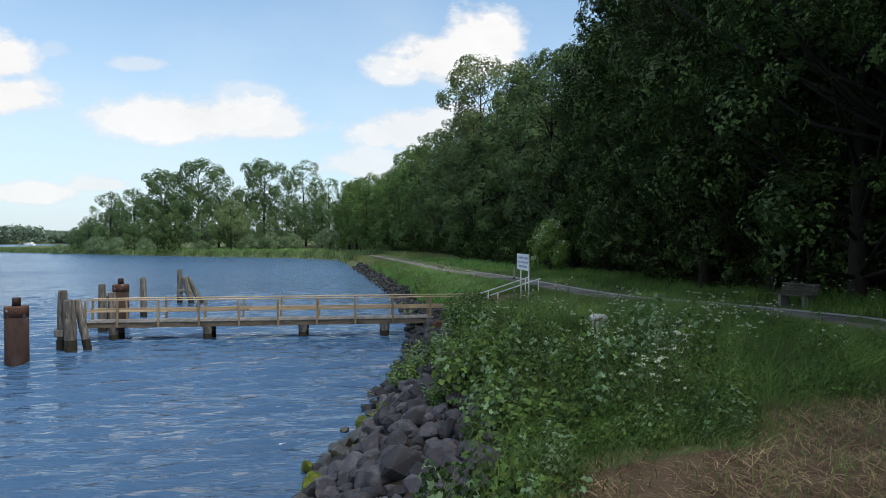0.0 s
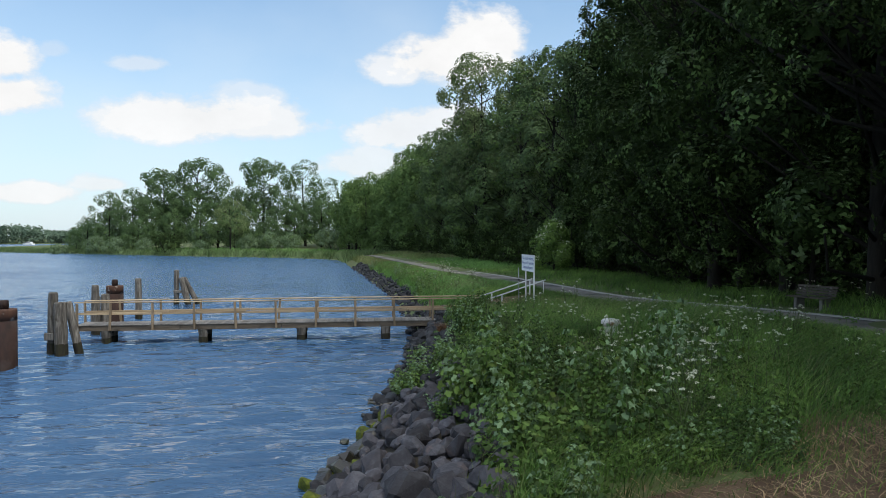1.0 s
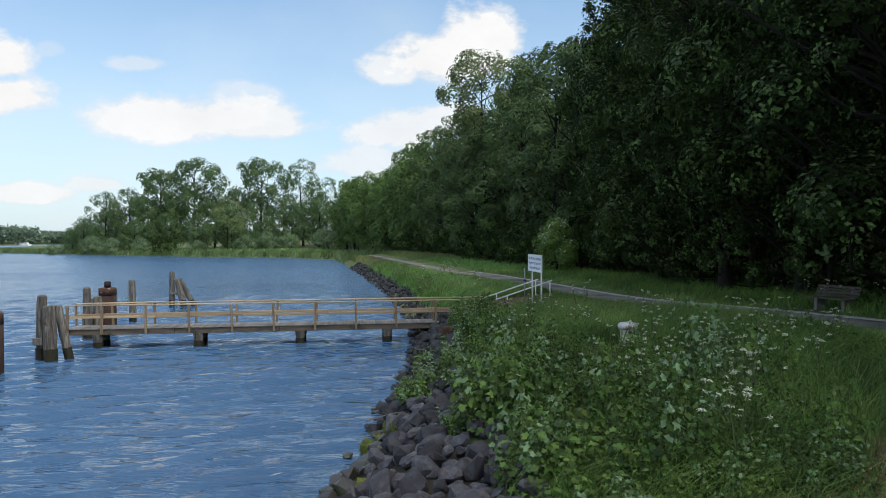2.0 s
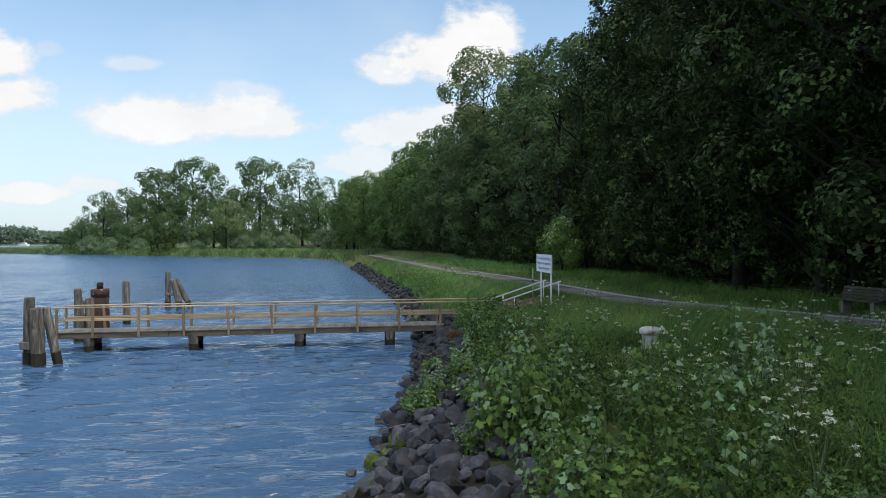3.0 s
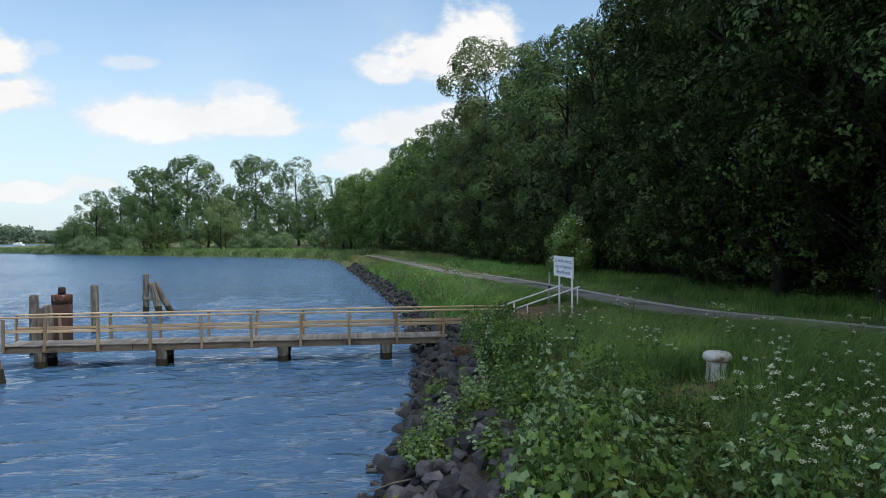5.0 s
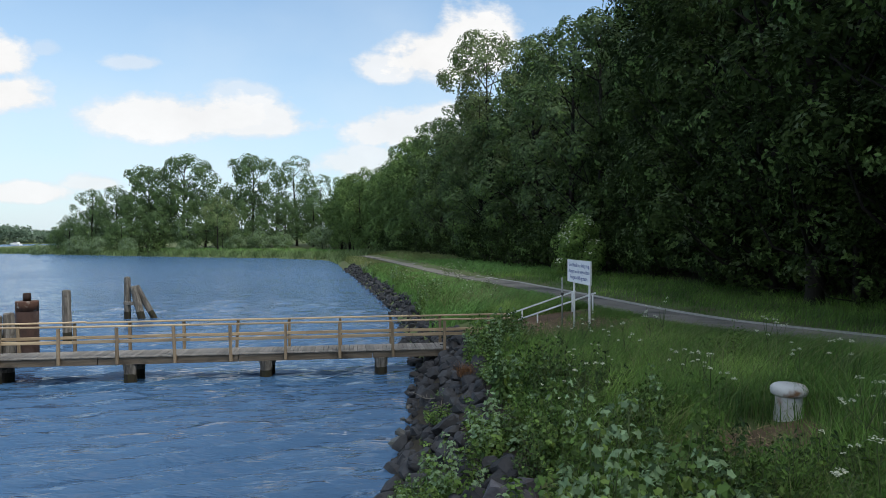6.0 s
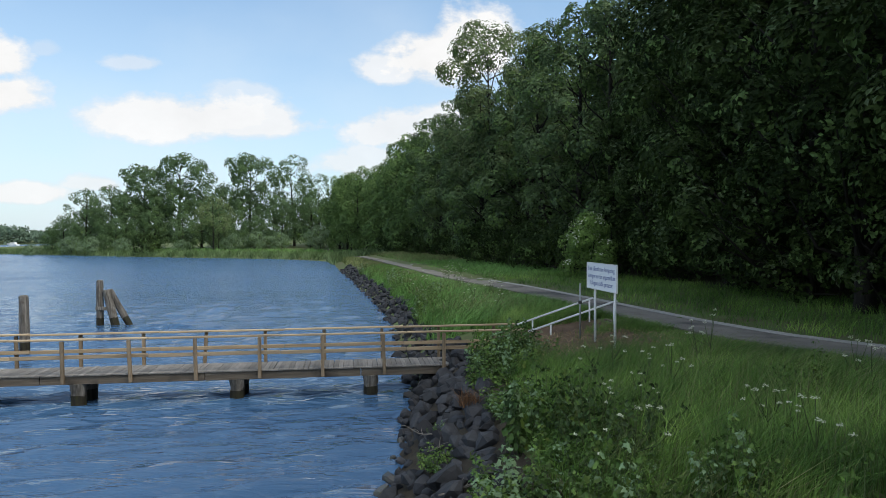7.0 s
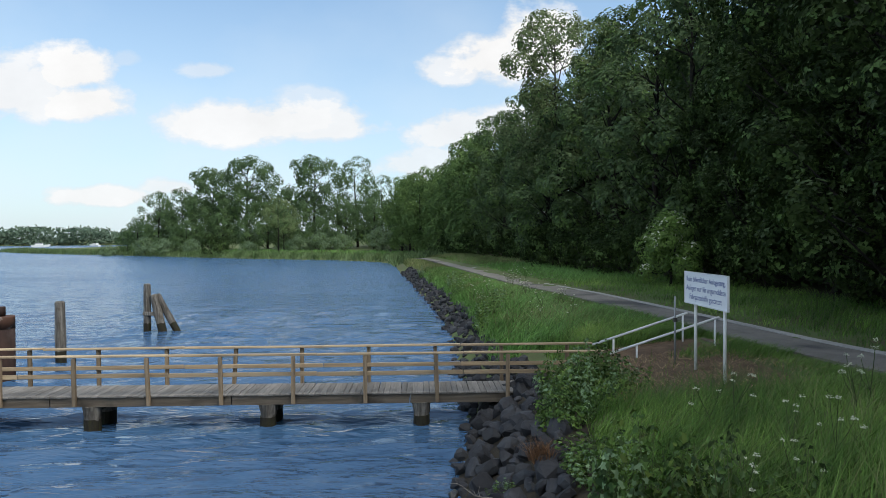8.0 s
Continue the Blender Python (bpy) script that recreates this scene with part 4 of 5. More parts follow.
def sign():
    x, ya, yb, za, zb = 12.35, 31.22, 28.98, 3.38, 4.10
    ob = thing("sign", pose(x, (ya + yb) / 2, 1.8), "white enamel notice board with blue lettering on two posts", "sign")
    o = Vector((-x, -(ya + yb) / 2, -1.8))
    w, h = ya - yb, zb - za
    g = Geo().prism((0, w / 2, (za + zb) / 2 - 1.8), (0, -w / 2, (za + zb) / 2 - 1.8), 0.025, h, 0.004)
    panel = part("panel", g, M["sign_white"], ob)
    for zz in (za, zb):
        part("rim", Geo().prism((-0.004, w / 2 + 0.01, zz - 1.8), (-0.004, -w / 2 - 0.01, zz - 1.8), 0.05, 0.022, 0.004), M["white_paint"], panel)
    for yy in (w / 2, -w / 2):
        part("rim", Geo().prism((-0.004, yy, za - 1.8), (-0.004, yy, zb - 1.8), 0.05, 0.022, 0.004, (0, 1, 0)), M["white_paint"], panel)
    for y in (30.75, 29.25):
        z0 = ground_z(x, y) - 0.4
        part("post", Geo().tube([(0.05, y + o.y, z0 - 1.8), (0.05, y + o.y, zb - 1.9)], [0.035] * 2, 10), M["white_paint"], ob, smooth=True)
    for i, line in enumerate(("Kein öffentlicher Anlegesteg,", "Anlegen nur für angemeldete", "Fahrgastschiffe gestattet")):
        c = bpy.data.curves.new("writing", "FONT")
        c.body, c.size, c.align_x, c.align_y, c.extrude = line, 0.175, "CENTER", "CENTER", 0.001
        tmp = bpy.data.objects.new("writing", c)
        scene.collection.objects.link(tmp)
        me = bpy.data.meshes.new_from_object(tmp.evaluated_get(bpy.context.evaluated_depsgraph_get()))
        bpy.data.objects.remove(tmp)
        me.materials.clear()
        me.materials.append(M["sign_text"])
        t = tagged(part("writing", me, None, panel), kind="stuff")
        t.matrix_basis = Matrix.Translation((-0.0165, 0, (za + zb) / 2 - 1.8 + 0.2 - 0.2 * i)) @ Matrix(((0, 0, -1, 0), (-1, 0, 0, 0), (0, 1, 0, 0), (0, 0, 0, 1)))
    return ob


sign()
g = thing("marker_post", pose(12.3, 31.75, ground_z(12.3, 31.75)), "thin grey galvanised steel post with a dark clamp", "post")
part("pole", Geo().tube([(0, 0, -0.3), (0, 0, 1.62)], [0.025, 0.025], 10), M["steel"], g, smooth=True)
part("clamp", Geo().prism((0, 0, 1.0), (0, 0, 1.1), 0.09, 0.09, 0.01, (0, 1, 0)), M["dark_metal"], g)


def rust_pile(x, y, r, top, label):
    ob = thing("steel_pile", pose(x, y, 0), label, "mooring pile", "rusty steel piles")
    rng = np.random.default_rng(int(abs(x * 10)))
    part("tube", Geo().tube([(0, 0, -2), (0, 0, 0.0), (0, 0, top - 0.42)], [r] * 3, 28, 0.01, rng), M["rust"], ob, smooth=True)
    part("collar", Geo().tube([(0, 0, top - 0.42), (0, 0, top - 0.05), (0, 0, top)], [r * 1.012, r * 1.012, r * 0.97], 28, 0.01, rng), M["rust_pale"], ob, smooth=True)
    part("cap", Geo().tube([(0, 0, top - 0.02), (0, 0, top + 0.29), (0, 0, top + 0.33)], [r * 0.36, r * 0.36, r * 0.32], 16), M["rust"], ob, smooth=True)


rust_pile(-8.35, 27.6, 0.42, 2.23, "thick rusty steel mooring pile standing in the water")
rust_pile(-8.44, 39.4, 0.43, 2.3, "rusty steel mooring pile behind the pier head")


def wooden_pile(parent, p0, p1, r, seed, sides=14):
    rng = np.random.default_rng(seed)
    p0, p1 = np.array(p0, float), np.array(p1, float)
    k = (0.42 - p0[2]) / (p1[2] - p0[2])
    wet = p0 + (p1 - p0) * k
    pts = [wet + (p1 - wet) * t for t in (0, 0.3, 0.6, 0.85, 0.97, 1)]
    up = part("post", Geo().tube(pts, [r, r * 1.02, r * 0.97, r * 0.95, r * 0.92, r * 0.72], sides, 0.14, rng), M["pile"], parent)
    part("wet_foot", Geo().tube([p0, wet + (p1 - wet) * 0.02], [r * 1.03] * 2, sides, 0.05, rng), M["wet_pile"], up)


d = thing("mooring_dolphin", pose(-7.95, 30.7, 0), "dolphin of leaning weathered timber piles bolted together", "dolphin", "timber dolphins")
wooden_pile(d, (-0.15, 0.15, -1.5), (-0.02, 0.1, 2.6), 0.2, 1)
wooden_pile(d, (0.5, -0.3, -1.5), (0.32, -0.12, 2.2), 0.25, 2)
wooden_pile(d, (1.3, 0.1, -1.5), (0.58, 0.05, 2.2), 0.17, 3)
part("bolt_beam", Geo().prism((-0.3, -0.1, 0.75), (0.12, -0.2, 0.75), 0.1, 0.3, 0.02), M["pile"], d)
d = thing("mooring_dolphin", pose(-8.58, 52.4, 0), "dolphin of leaning weathered timber piles in open water", "dolphin", "timber dolphins")
wooden_pile(d, (-0.05, 0.1, -1.5), (0.02, 0.0, 2.57), 0.19, 4)
wooden_pile(d, (1.25, -0.2, -1.5), (0.36, -0.05, 2.0), 0.22, 5)
wooden_pile(d, (2.3, 0.2, -1.5), (0.5, 0.05, 2.0), 0.18, 6)
part("bolt_beam", Geo().prism((-0.18, -0.12, 0.98), (0.5, -0.2, 0.96), 0.1, 0.2, 0.02), M["pile"], d)
for x, y, r, z in ((-8.4, 43.2, 0.2, 2.47), (-8.5, 36.8, 0.19, 2.5)):
    d = thing("timber_pile", pose(x, y, 0), "single weathered timber mooring pile in the water", "mooring pile", "single timber piles")
    wooden_pile(d, (0.03, 0, -1.5), (0, 0, z), r, int(z * 100))
d = thing("fender_piles", pose(-8.7, 37.4, 0), "pair of short squat timber piles behind the pier head", "mooring pile")
wooden_pile(d, (0.0, 0, -1.5), (0, 0, 1.9), 0.24, 7)
wooden_pile(d, (0.44, 0.1, -1.5), (0.44, 0.1, 2.0), 0.22, 8)


# ---- bollard, bench ----
def lathe(profile, sides=28):
    g = Geo()
    return g.tube([(0, 0, z) for z, r in profile], [r for z, r in profile], sides)


z = ground_z(11.88, 18.7)
b = thing("bollard", pose(11.88, 18.7, z), "white-painted cast mushroom bollard with rust chips", "bollard")
part("shaft", lathe([(-0.2, 0.24), (0.0, 0.23), (0.2, 0.2), (0.43, 0.195)]), M["bollard"], b, smooth=True)
part("cap", lathe([(0.37, 0.19), (0.385, 0.235), (0.41, 0.262), (0.46, 0.272), (0.51, 0.262), (0.55, 0.215), (0.565, 0.13), (0.57, 0.02)]), M["bollard"], b, smooth=True)


def bench(x, y, turn):
    ob = thing("bench", pose(x, y, ground_z(x, y), 0, 0, turn), "weathered timber slat bench on concrete supports", "bench")
    for s in (-0.55, 0.55):
        part("support", Geo().prism((s, -0.18, 0.0), (s, 0.22, 0.0), 0.14, 0.8, 0.02).prism((s, 0.2, 0.35), (s, 0.34, 0.82), 0.1, 0.1, 0.015), M["concrete"], ob)
    for i in range(4):
        part("seat_slat", Geo().prism((-0.85, -0.27 + 0.125 * i, 0.44), (0.85, -0.27 + 0.125 * i, 0.44), 0.105, 0.045, 0.008), M["bench_wood"], ob)
    for i in range(4):
        part("back_slat", Geo().prism((-0.85, 0.2 + 0.035 * i, 0.53 + 0.095 * i), (0.85, 0.2 + 0.035 * i, 0.53 + 0.095 * i), 0.035, 0.08, 0.008), M["bench_wood"], ob)


bench(20.9, 22.9, -78)


# ---- low plants ----
def blades(rng, xy, z, height, width, lean, segs=2):
    """Curved tapering blades standing at the points, bent over by the wind."""
    n = len(xy)
    a = rng.uniform(0, 2 * math.pi, n)
    side = np.column_stack([np.cos(a), np.sin(a), np.zeros(n)])
    gust = np.sin(xy[:, 0] * 1.3 + np.sin(xy[:, 1] * 0.9) * 2) * np.cos(xy[:, 1] * 0.8 + 1)
    wind = np.column_stack([rng.normal(lean, 0.4, n) + 0.25 * gust, rng.normal(0.1, 0.4, n) + 0.3 * np.cos(xy[:, 0] * 1.1), np.zeros(n)])
    base = np.column_stack([xy, z - 0.03])
    rows = []
    for i in range(segs + 1):
        t = i / segs
        p = base + wind * (height * t ** 2)[:, None] + np.array((0, 0, 1)) * (height * t * (1 - 0.22 * t))[:, None]
        w = (width * (1 - 0.9 * t ** 1.4) / 2)[:, None]
        rows += [p - side * w, p + side * w]
    v = np.stack(rows, 1)
    k = 2 * (segs + 1)
    base_i = (np.arange(n) * k)[:, None, None]
    q = np.array([(2 * i, 2 * i + 1, 2 * i + 3, 2 * i + 2) for i in range(segs)])
    return v.reshape(-1, 3), (base_i + q).reshape(-1, 4)


def scatter(rng, n, y0, y1, x0, x1, keep=None):
    """Points between two edges given as functions of y, off the path and off bare ground."""
    y = rng.uniform(y0, y1, n)
    lo, hi = x0(y), x1(y)
    x = lo + (hi - lo) * rng.random(n)
    xy = np.column_stack([x, y])
    ok = (x - lane_x(y) < -1.05) | (x - lane_x(y) > 1.35)
    ok &= rng.random(n) > bare(xy) * np.where(y < 12, 0.8, 0.985)
    ok &= np.hypot((x - 20.3) / 1.2, y - 22.9) > 1.0
    ok &= ~((x > 8.6) & (x < 14.2) & (y > 32.7) & (y < 34.6))
    if keep is not None:
        ok &= keep(xy)
    return xy[ok]


def grass(name, seed, n, y0, y1, x0, x1, tall, wide, lean, mat, label, segs=2, keep=None, category="grass"):
    rng = np.random.default_rng(seed)
    xy = scatter(rng, n, y0, y1, x0, x1, keep)
    patch = np.array([noise.noise(Vector((x * 0.35, y * 0.35, seed))) for x, y in xy])
    h = rng.uniform(*tall, len(xy)) * (1 + 0.35 * patch)
    h *= 1 - 0.55 * np.minimum(1, 1.6 * bare(xy))
    off = xy[:, 0] - lane_x(xy[:, 1])
    h *= np.where(off < 0, np.where(xy[:, 1] < 31, np.clip(0.16 + 0.2 * (-off - 1.0), 0.16, 1), np.clip(0.3 + 0.36 * (-off - 1.0), 0.3, 1)), np.clip(0.25 + 0.3 * (off - 1.0), 0.3, 1))
    # taller where nobody walks, south of the bollard
    h *= 1 + 0.25 * np.clip((xy[:, 0] - shore_x(xy[:, 1]) - 5) / 3, 0, 1) * np.clip((27 - xy[:, 1]) / 6, 0, 1) * np.clip((xy[:, 1] - 9) / 3, 0, 1)
    h *= 1 + 0.3 * np.clip((xy[:, 1] - 17) / 3, 0, 1) * np.clip((32 - xy[:, 1]) / 3, 0, 1)
    h *= 1 + 0.5 * np.clip(1.4 - np.hypot((xy[:, 0] - 12.3) / 1.5, (xy[:, 1] - 17.0) / 1.2), 0, 1)
    h *= 1 - 0.75 * np.clip(1.0 - np.hypot((xy[:, 0] - 11.1) / 0.9, (xy[:, 1] - 18.0) / 0.7), 0, 1)
    v, f = blades(rng, xy, heights(xy), h, rng.uniform(*wide, len(xy)), lean, segs)
    tagged(part(name, Geo().add(v, f), mat), label, category, kind="stuff")


crest = lambda y: shore_x(y) + np.interp(y, (10, 16, 22), (3.8, 3.0, 2.3))
grass("bank_grass", 1, 84000, 5, 40, lambda y: shore_x(y) + np.interp(y, (5, 8, 15, 19, 24), (3.6, 4.0, 5.0, 4.2, 3.2)), lambda y: lane_x(y) - 1.0, (0.35, 0.8), (0.009, 0.018), 0.45, M["grass"], "long green grass leaning in the wind")
grass("grass_under_shrubs", 2, 14000, 5, 40, crest, lambda y: shore_x(y) + 4.2, (0.25, 0.6), (0.012, 0.022), 0.3, M["grass"], "green grass between the leafy plants")
grass("seed_grass", 3, 9000, 5, 40, lambda y: shore_x(y) + 3.0, lambda y: lane_x(y) - 1.0, (0.6, 0.95), (0.010, 0.016), 0.55, M["grass_pale"], "pale seeding grass stalks among the green")
grass("verge_grass", 4, 22000, 8, 60, lambda y: lane_x(y) + 1.2, lambda y: wood_x(y) + 1.5, (0.3, 0.6), (0.016, 0.03), 0.25, M["grass"], "dark green grass verge below the wood")
grass("bank_grass_beyond", 5, 31000, 37, 90, lambda y: shore_x(y) + 0.85, lambda y: lane_x(y) - 0.9, (0.45, 0.95), (0.025, 0.045), 0.4, M["grass_light"], "long grass on the bank beyond the pier")
grass("seed_grass_beyond", 6, 15000, 40, 100, lambda y: shore_x(y) + 1.5, lambda y: lane_x(y) - 0.9, (0.5, 0.9), (0.03, 0.05), 0.4, M["grass_pale"], "pale seeding grass on the bank beyond the pier")
grass("far_bank_grass", 7, 20000, 88, 170, lambda y: shore_x(y) + 1.0, lambda y: wood_x(y) + 1.0, (0.4, 0.9), (0.07, 0.12), 0.3, M["grass_pale"], "far grassy bank running to the grove", 1)
grass("far_verge_grass", 8, 14000, 58, 120, lambda y: lane_x(y) + 1.2, lambda y: wood_x(y) + 1.0, (0.3, 0.6), (0.05, 0.08), 0.25, M["grass_light"], "green grass verge beyond the pier", 1)
grass("short_grass", 9, 26000, -9, 7, lambda y: shore_x(y) + 3.3, lambda y: lane_x(y) - 0.9, (0.12, 0.3), (0.012, 0.024), 0.2, M["grass"], "short trodden grass on top of the bank", 1)
grass("edge_grass", 10, 16000, 3, 12.5, lambda y: shore_x(y) + 3.6, lambda y: lane_x(y) - 2.0, (0.2, 0.5), (0.008, 0.016), 0.3, M["grass_pale"], "yellowing grass at the edge of the cut patch", 2, lambda p: (bare(p) > 0.05) & (bare(p) < 0.9))
# cut and dried grass on the bare spots
rng = np.random.default_rng(21)
xy = np.concatenate([np.column_stack([rng.uniform(6.2, 17.6, 30000), rng.uniform(2.5, 11.5, 30000)]), np.column_stack([rng.uniform(8.5, 15, 16000), rng.uniform(16, 37, 16000)])])
xy = xy[(bare(xy) > 0.03) & ~((xy[:, 0] > 10.7) & (xy[:, 0] < 14.3) & (xy[:, 1] > 33.0) & (xy[:, 1] < 34.3)) & (lane_x(xy[:, 1]) - xy[:, 0] > 1.0)]
v, f = blades(rng, xy, heights(xy) + 0.04, rng.uniform(0.12, 0.42, len(xy)), rng.uniform(0.009, 0.018, len(xy)), 0.0)
v = v.reshape(-1, 6, 3)
flatten = rng.uniform(0.1, 0.5, len(v))[:, None]
v[:, :, 2] = v[:, :1, 2] + (v[:, :, 2] - v[:, :1, 2]) * flatten
spin = (v[:, :, :2] - v[:, :1, :2]) * 1.0
a = rng.uniform(0, 6.283, len(v))[:, None]
reach = np.linspace(0, 1, 3).repeat(2)[None] * rng.uniform(0.08, 0.28, len(v))[:, None]
v[:, :, 0] += np.cos(a) * reach
v[:, :, 1] += np.sin(a) * reach
tagged(part("dry_grass", Geo().add(v.reshape(-1, 3), f), M["straw"]), "brown dried grass cuttings lying on bare ground", "dry grass", kind="stuff")


def reeds():
    rng = np.random.default_rng(31)
    line = SHORE[14:24]
    seg = np.hypot(*(line[1:] - line[:-1]).T)
    n = 16000
    k = rng.choice(len(seg), n, p=seg / seg.sum())
    t = rng.random(n)[:, None]
    p = line[k] * (1 - t) + line[k + 1] * t
    e = (line[k + 1] - line[k]) / seg[k][:, None]
    inward = np.column_stack([e[:, 1], -e[:, 0]])
    d = rng.uniform(-0.2, 10.0, n)
    p = p + inward * d[:, None]
    z = np.maximum(heights(p), -0.1)
    v, f = blades(rng, p, z, rng.uniform(1.0, 2.0, n), rng.uniform(0.12, 0.26, n), 0.15, 1)
    tagged(part("reed_bed", Geo().add(v, f), M["reed"]), "pale green reed bed along the far shore", "reeds", kind="stuff")


def meadow():
    """Grass between the reed bed and the far grove."""
    rng = np.random.default_rng(32)
    p = np.column_stack([rng.uniform(-120, 5, 26000), rng.uniform(175, 262, 26000)])
    d = inland(p, SHORE)
    p = p[(d > 5) & (d < 26)]
    v, f = blades(rng, p, heights(p), rng.uniform(0.7, 1.3, len(p)), rng.uniform(0.14, 0.26, len(p)), 0.2, 1)
    tagged(part("meadow_grass", Geo().add(v, f), M["grass_light"]), "light green meadow grass behind the far reed bed", "grass", kind="stuff")


reeds()
meadow()


def shrub_meshes(seed, radius, height, stems, size, kind, mats, tops=0.5, whorls=6):
    """Leaning shoots carrying leaves in pairs and a rosette of young leaves at each tip; some shoots pale all over."""
    rng = np.random.default_rng(seed)
    g = Geo()
    pts, nor, tone, big = [], [], [], []
    for _ in range(stems):
        a, r = rng.uniform(0, 6.283), radius * math.sqrt(rng.random())
        h = height * rng.uniform(0.45, 1.15) * (1 - 0.35 * (r / radius) ** 2)
        base = np.array((math.cos(a) * r * 0.6, math.sin(a) * r * 0.6, -0.15))
        top = np.array((math.cos(a) * r + rng.normal(0, 0.08), math.sin(a) * r + rng.normal(0, 0.08), h))
        mid = (base + top) / 2 + rng.normal(0, 0.05, 3)
        g.tube([base, mid, top], [0.008, 0.006, 0.003], 3)
        out = np.array((math.cos(a), math.sin(a), 0.0))
        pale = rng.random() < tops * 0.4
        for k in range(whorls):
            t = 0.3 + 0.7 * k / (whorls - 1)
            c = base * (1 - t) ** 2 + 2 * mid * t * (1 - t) + top * t ** 2
            last = k == whorls - 1
            n = 6 if last else 4
            spread = size * (0.55 if last else 1.35 - 0.55 * t)
            for q in range(n):
                b = 6.283 * q / n + k * 0.8 + rng.normal(0, 0.3)
                d = np.array((math.cos(b), math.sin(b), 0.0))
                pts.append(c + d * spread * rng.uniform(0.7, 1.3) + (0, 0, rng.normal(0, 0.02)))
                nor.append(d * rng.uniform(0.4, 1.3) + out * 0.3 + (0, 0, 0.75) + rng.normal(0, 0.3, 3))
                tone.append(1 if pale and t > 0.55 else 2 if rng.random() < 0.07 else 0)
                big.append(0.75 if last else 1.15 - 0.3 * t)
    pts, nor = np.array(pts), np.array(nor)
    pts[:, 2] = np.maximum(pts[:, 2], 0.05)
    v, f = leaves(rng, pts, nor, size * rng.uniform(0.6, 1.25, len(pts)) * np.array(big), kind)
    return g.mesh("stem", M["stem"], True), Geo().add(v, f).mesh("foliage", mats, False, tone)


MAPLE = [M["leaf_shrub"], M["leaf_pale"], M["leaf_yellow"]]
SHRUBS = [shrub_meshes(60 + i, 0.75 + 0.07 * (i % 3), 1.0 + 0.14 * (i % 2), 30, 0.088 + 0.012 * (i % 3), "maple", MAPLE, 0.4 + 0.45 * (i % 2)) for i in range(6)]
BRAMBLES = [shrub_meshes(160 + i, 0.9, 0.66, 44, 0.075, "kite", [M["leaf_bramble"], M["leaf_yellow"], M["leaf_shrub"]], 0.2) for i in range(3)]
NETTLES = [shrub_meshes(170 + i, 0.45, 0.85, 13, 0.085, "kite", [M["leaf_nettle"], M["leaf_yellow"], M["leaf_nettle"]], 0.1) for i in range(3)]


def shrub(x, y, scale, label, tall=1.0, sink=0.12, pool=None, name="maple_sapling", group="leafy plants on the bank"):
    pool = pool or SHRUBS
    stem, crown = pool[int(shrub_rng.integers(len(pool)))]
    ob = thing(name, pose(x, y, ground_z(x, y) - sink, 0, 0, shrub_rng.uniform(0, 360)), label, "shrub" if pool is not NETTLES else "weed", group)
    ob.scale = (scale, scale, scale * tall)
    tagged(part("stem", stem, None, ob), kind="stuff")
    tagged(part("foliage", crown, None, ob), kind="stuff")


def open_ground(x, y):
    """Trodden ground round the bollard stays clear."""
    return math.hypot((x - 11.3) / 1.3, (y - 17.6) / 1.9) < 1.0


shrub_rng = np.random.default_rng(77)
for y in np.arange(4.5, 29.5, 1.12):
    first = float(np.interp(y, (9, 13, 16, 20, 29), (4.0, 3.6, 3.1, 2.3, 2.2)))
    for k in range(8):
        off = first + 0.98 * k
        if shrub_rng.random() < (0.12 if off > 4 else 0.05) or off > 5.4 and not 4 < y < 17.0 or off > 3.1 and y > 24.5 or off > float(np.interp(y, (5, 7.5, 9, 11, 13, 15, 16.5, 20, 22, 29), (4.6, 4.8, 5.4, 6.6, 6.9, 5.8, 5.2, 4.6, 3.7, 3.0))):
            continue
        x = float(shore_x(y)) + off + shrub_rng.uniform(-0.42, 0.42)
        yy = y + shrub_rng.uniform(-0.5, 0.5)
        if open_ground(x, yy) or bare([(x, yy)])[0] > 0.25:
            continue
        if shrub_rng.random() < (0.45 if y < 13 and off > 5 else 0.14):
            shrub(x, yy, shrub_rng.uniform(0.9, 1.3), "low dark bramble scrub on the bank", shrub_rng.uniform(0.9, 1.5), pool=BRAMBLES, name="bramble", group="brambles on the bank")
        else:
            shrub(x, yy, shrub_rng.uniform(0.8, 1.4 if y < 16 else 1.05), "dense maple sapling with broad lobed leaves on the bank", shrub_rng.uniform(0.55, 1.35) * (0.6 if off > 3.7 and 13 < y < 19 else 1))
# low scrub where the saplings give way to the long grass
for _ in range(46):
    y = shrub_rng.uniform(8.3, 14.0)
    x = float(shore_x(y)) + shrub_rng.uniform(4.9, 7.6)
    if open_ground(x, y) or bare([(x, y)])[0] > 0.3:
        continue
    if shrub_rng.random() < 0.55:
        shrub(x, y, shrub_rng.uniform(0.6, 1.0), "low dark bramble scrub on the bank", shrub_rng.uniform(0.8, 1.3), pool=BRAMBLES, name="bramble", group="brambles on the bank")
    else:
        shrub(x, y, shrub_rng.uniform(0.5, 0.8), "small maple sapling among long grass", shrub_rng.uniform(0.8, 1.2))
for x, y, s, t in ((9.5, 29.6, 0.9, 1.0), (10.2, 30.6, 0.95, 1.1), (9.6, 31.2, 0.9, 1.15), (10.4, 31.5, 0.8, 1.1), (10.6, 30.0, 0.8, 0.9), (9.2, 30.6, 0.8, 1.1), (9.1, 29.3, 0.7, 1.0)):
    shrub(x, y, s, "tall leafy bush at the landward end of the pier", t)
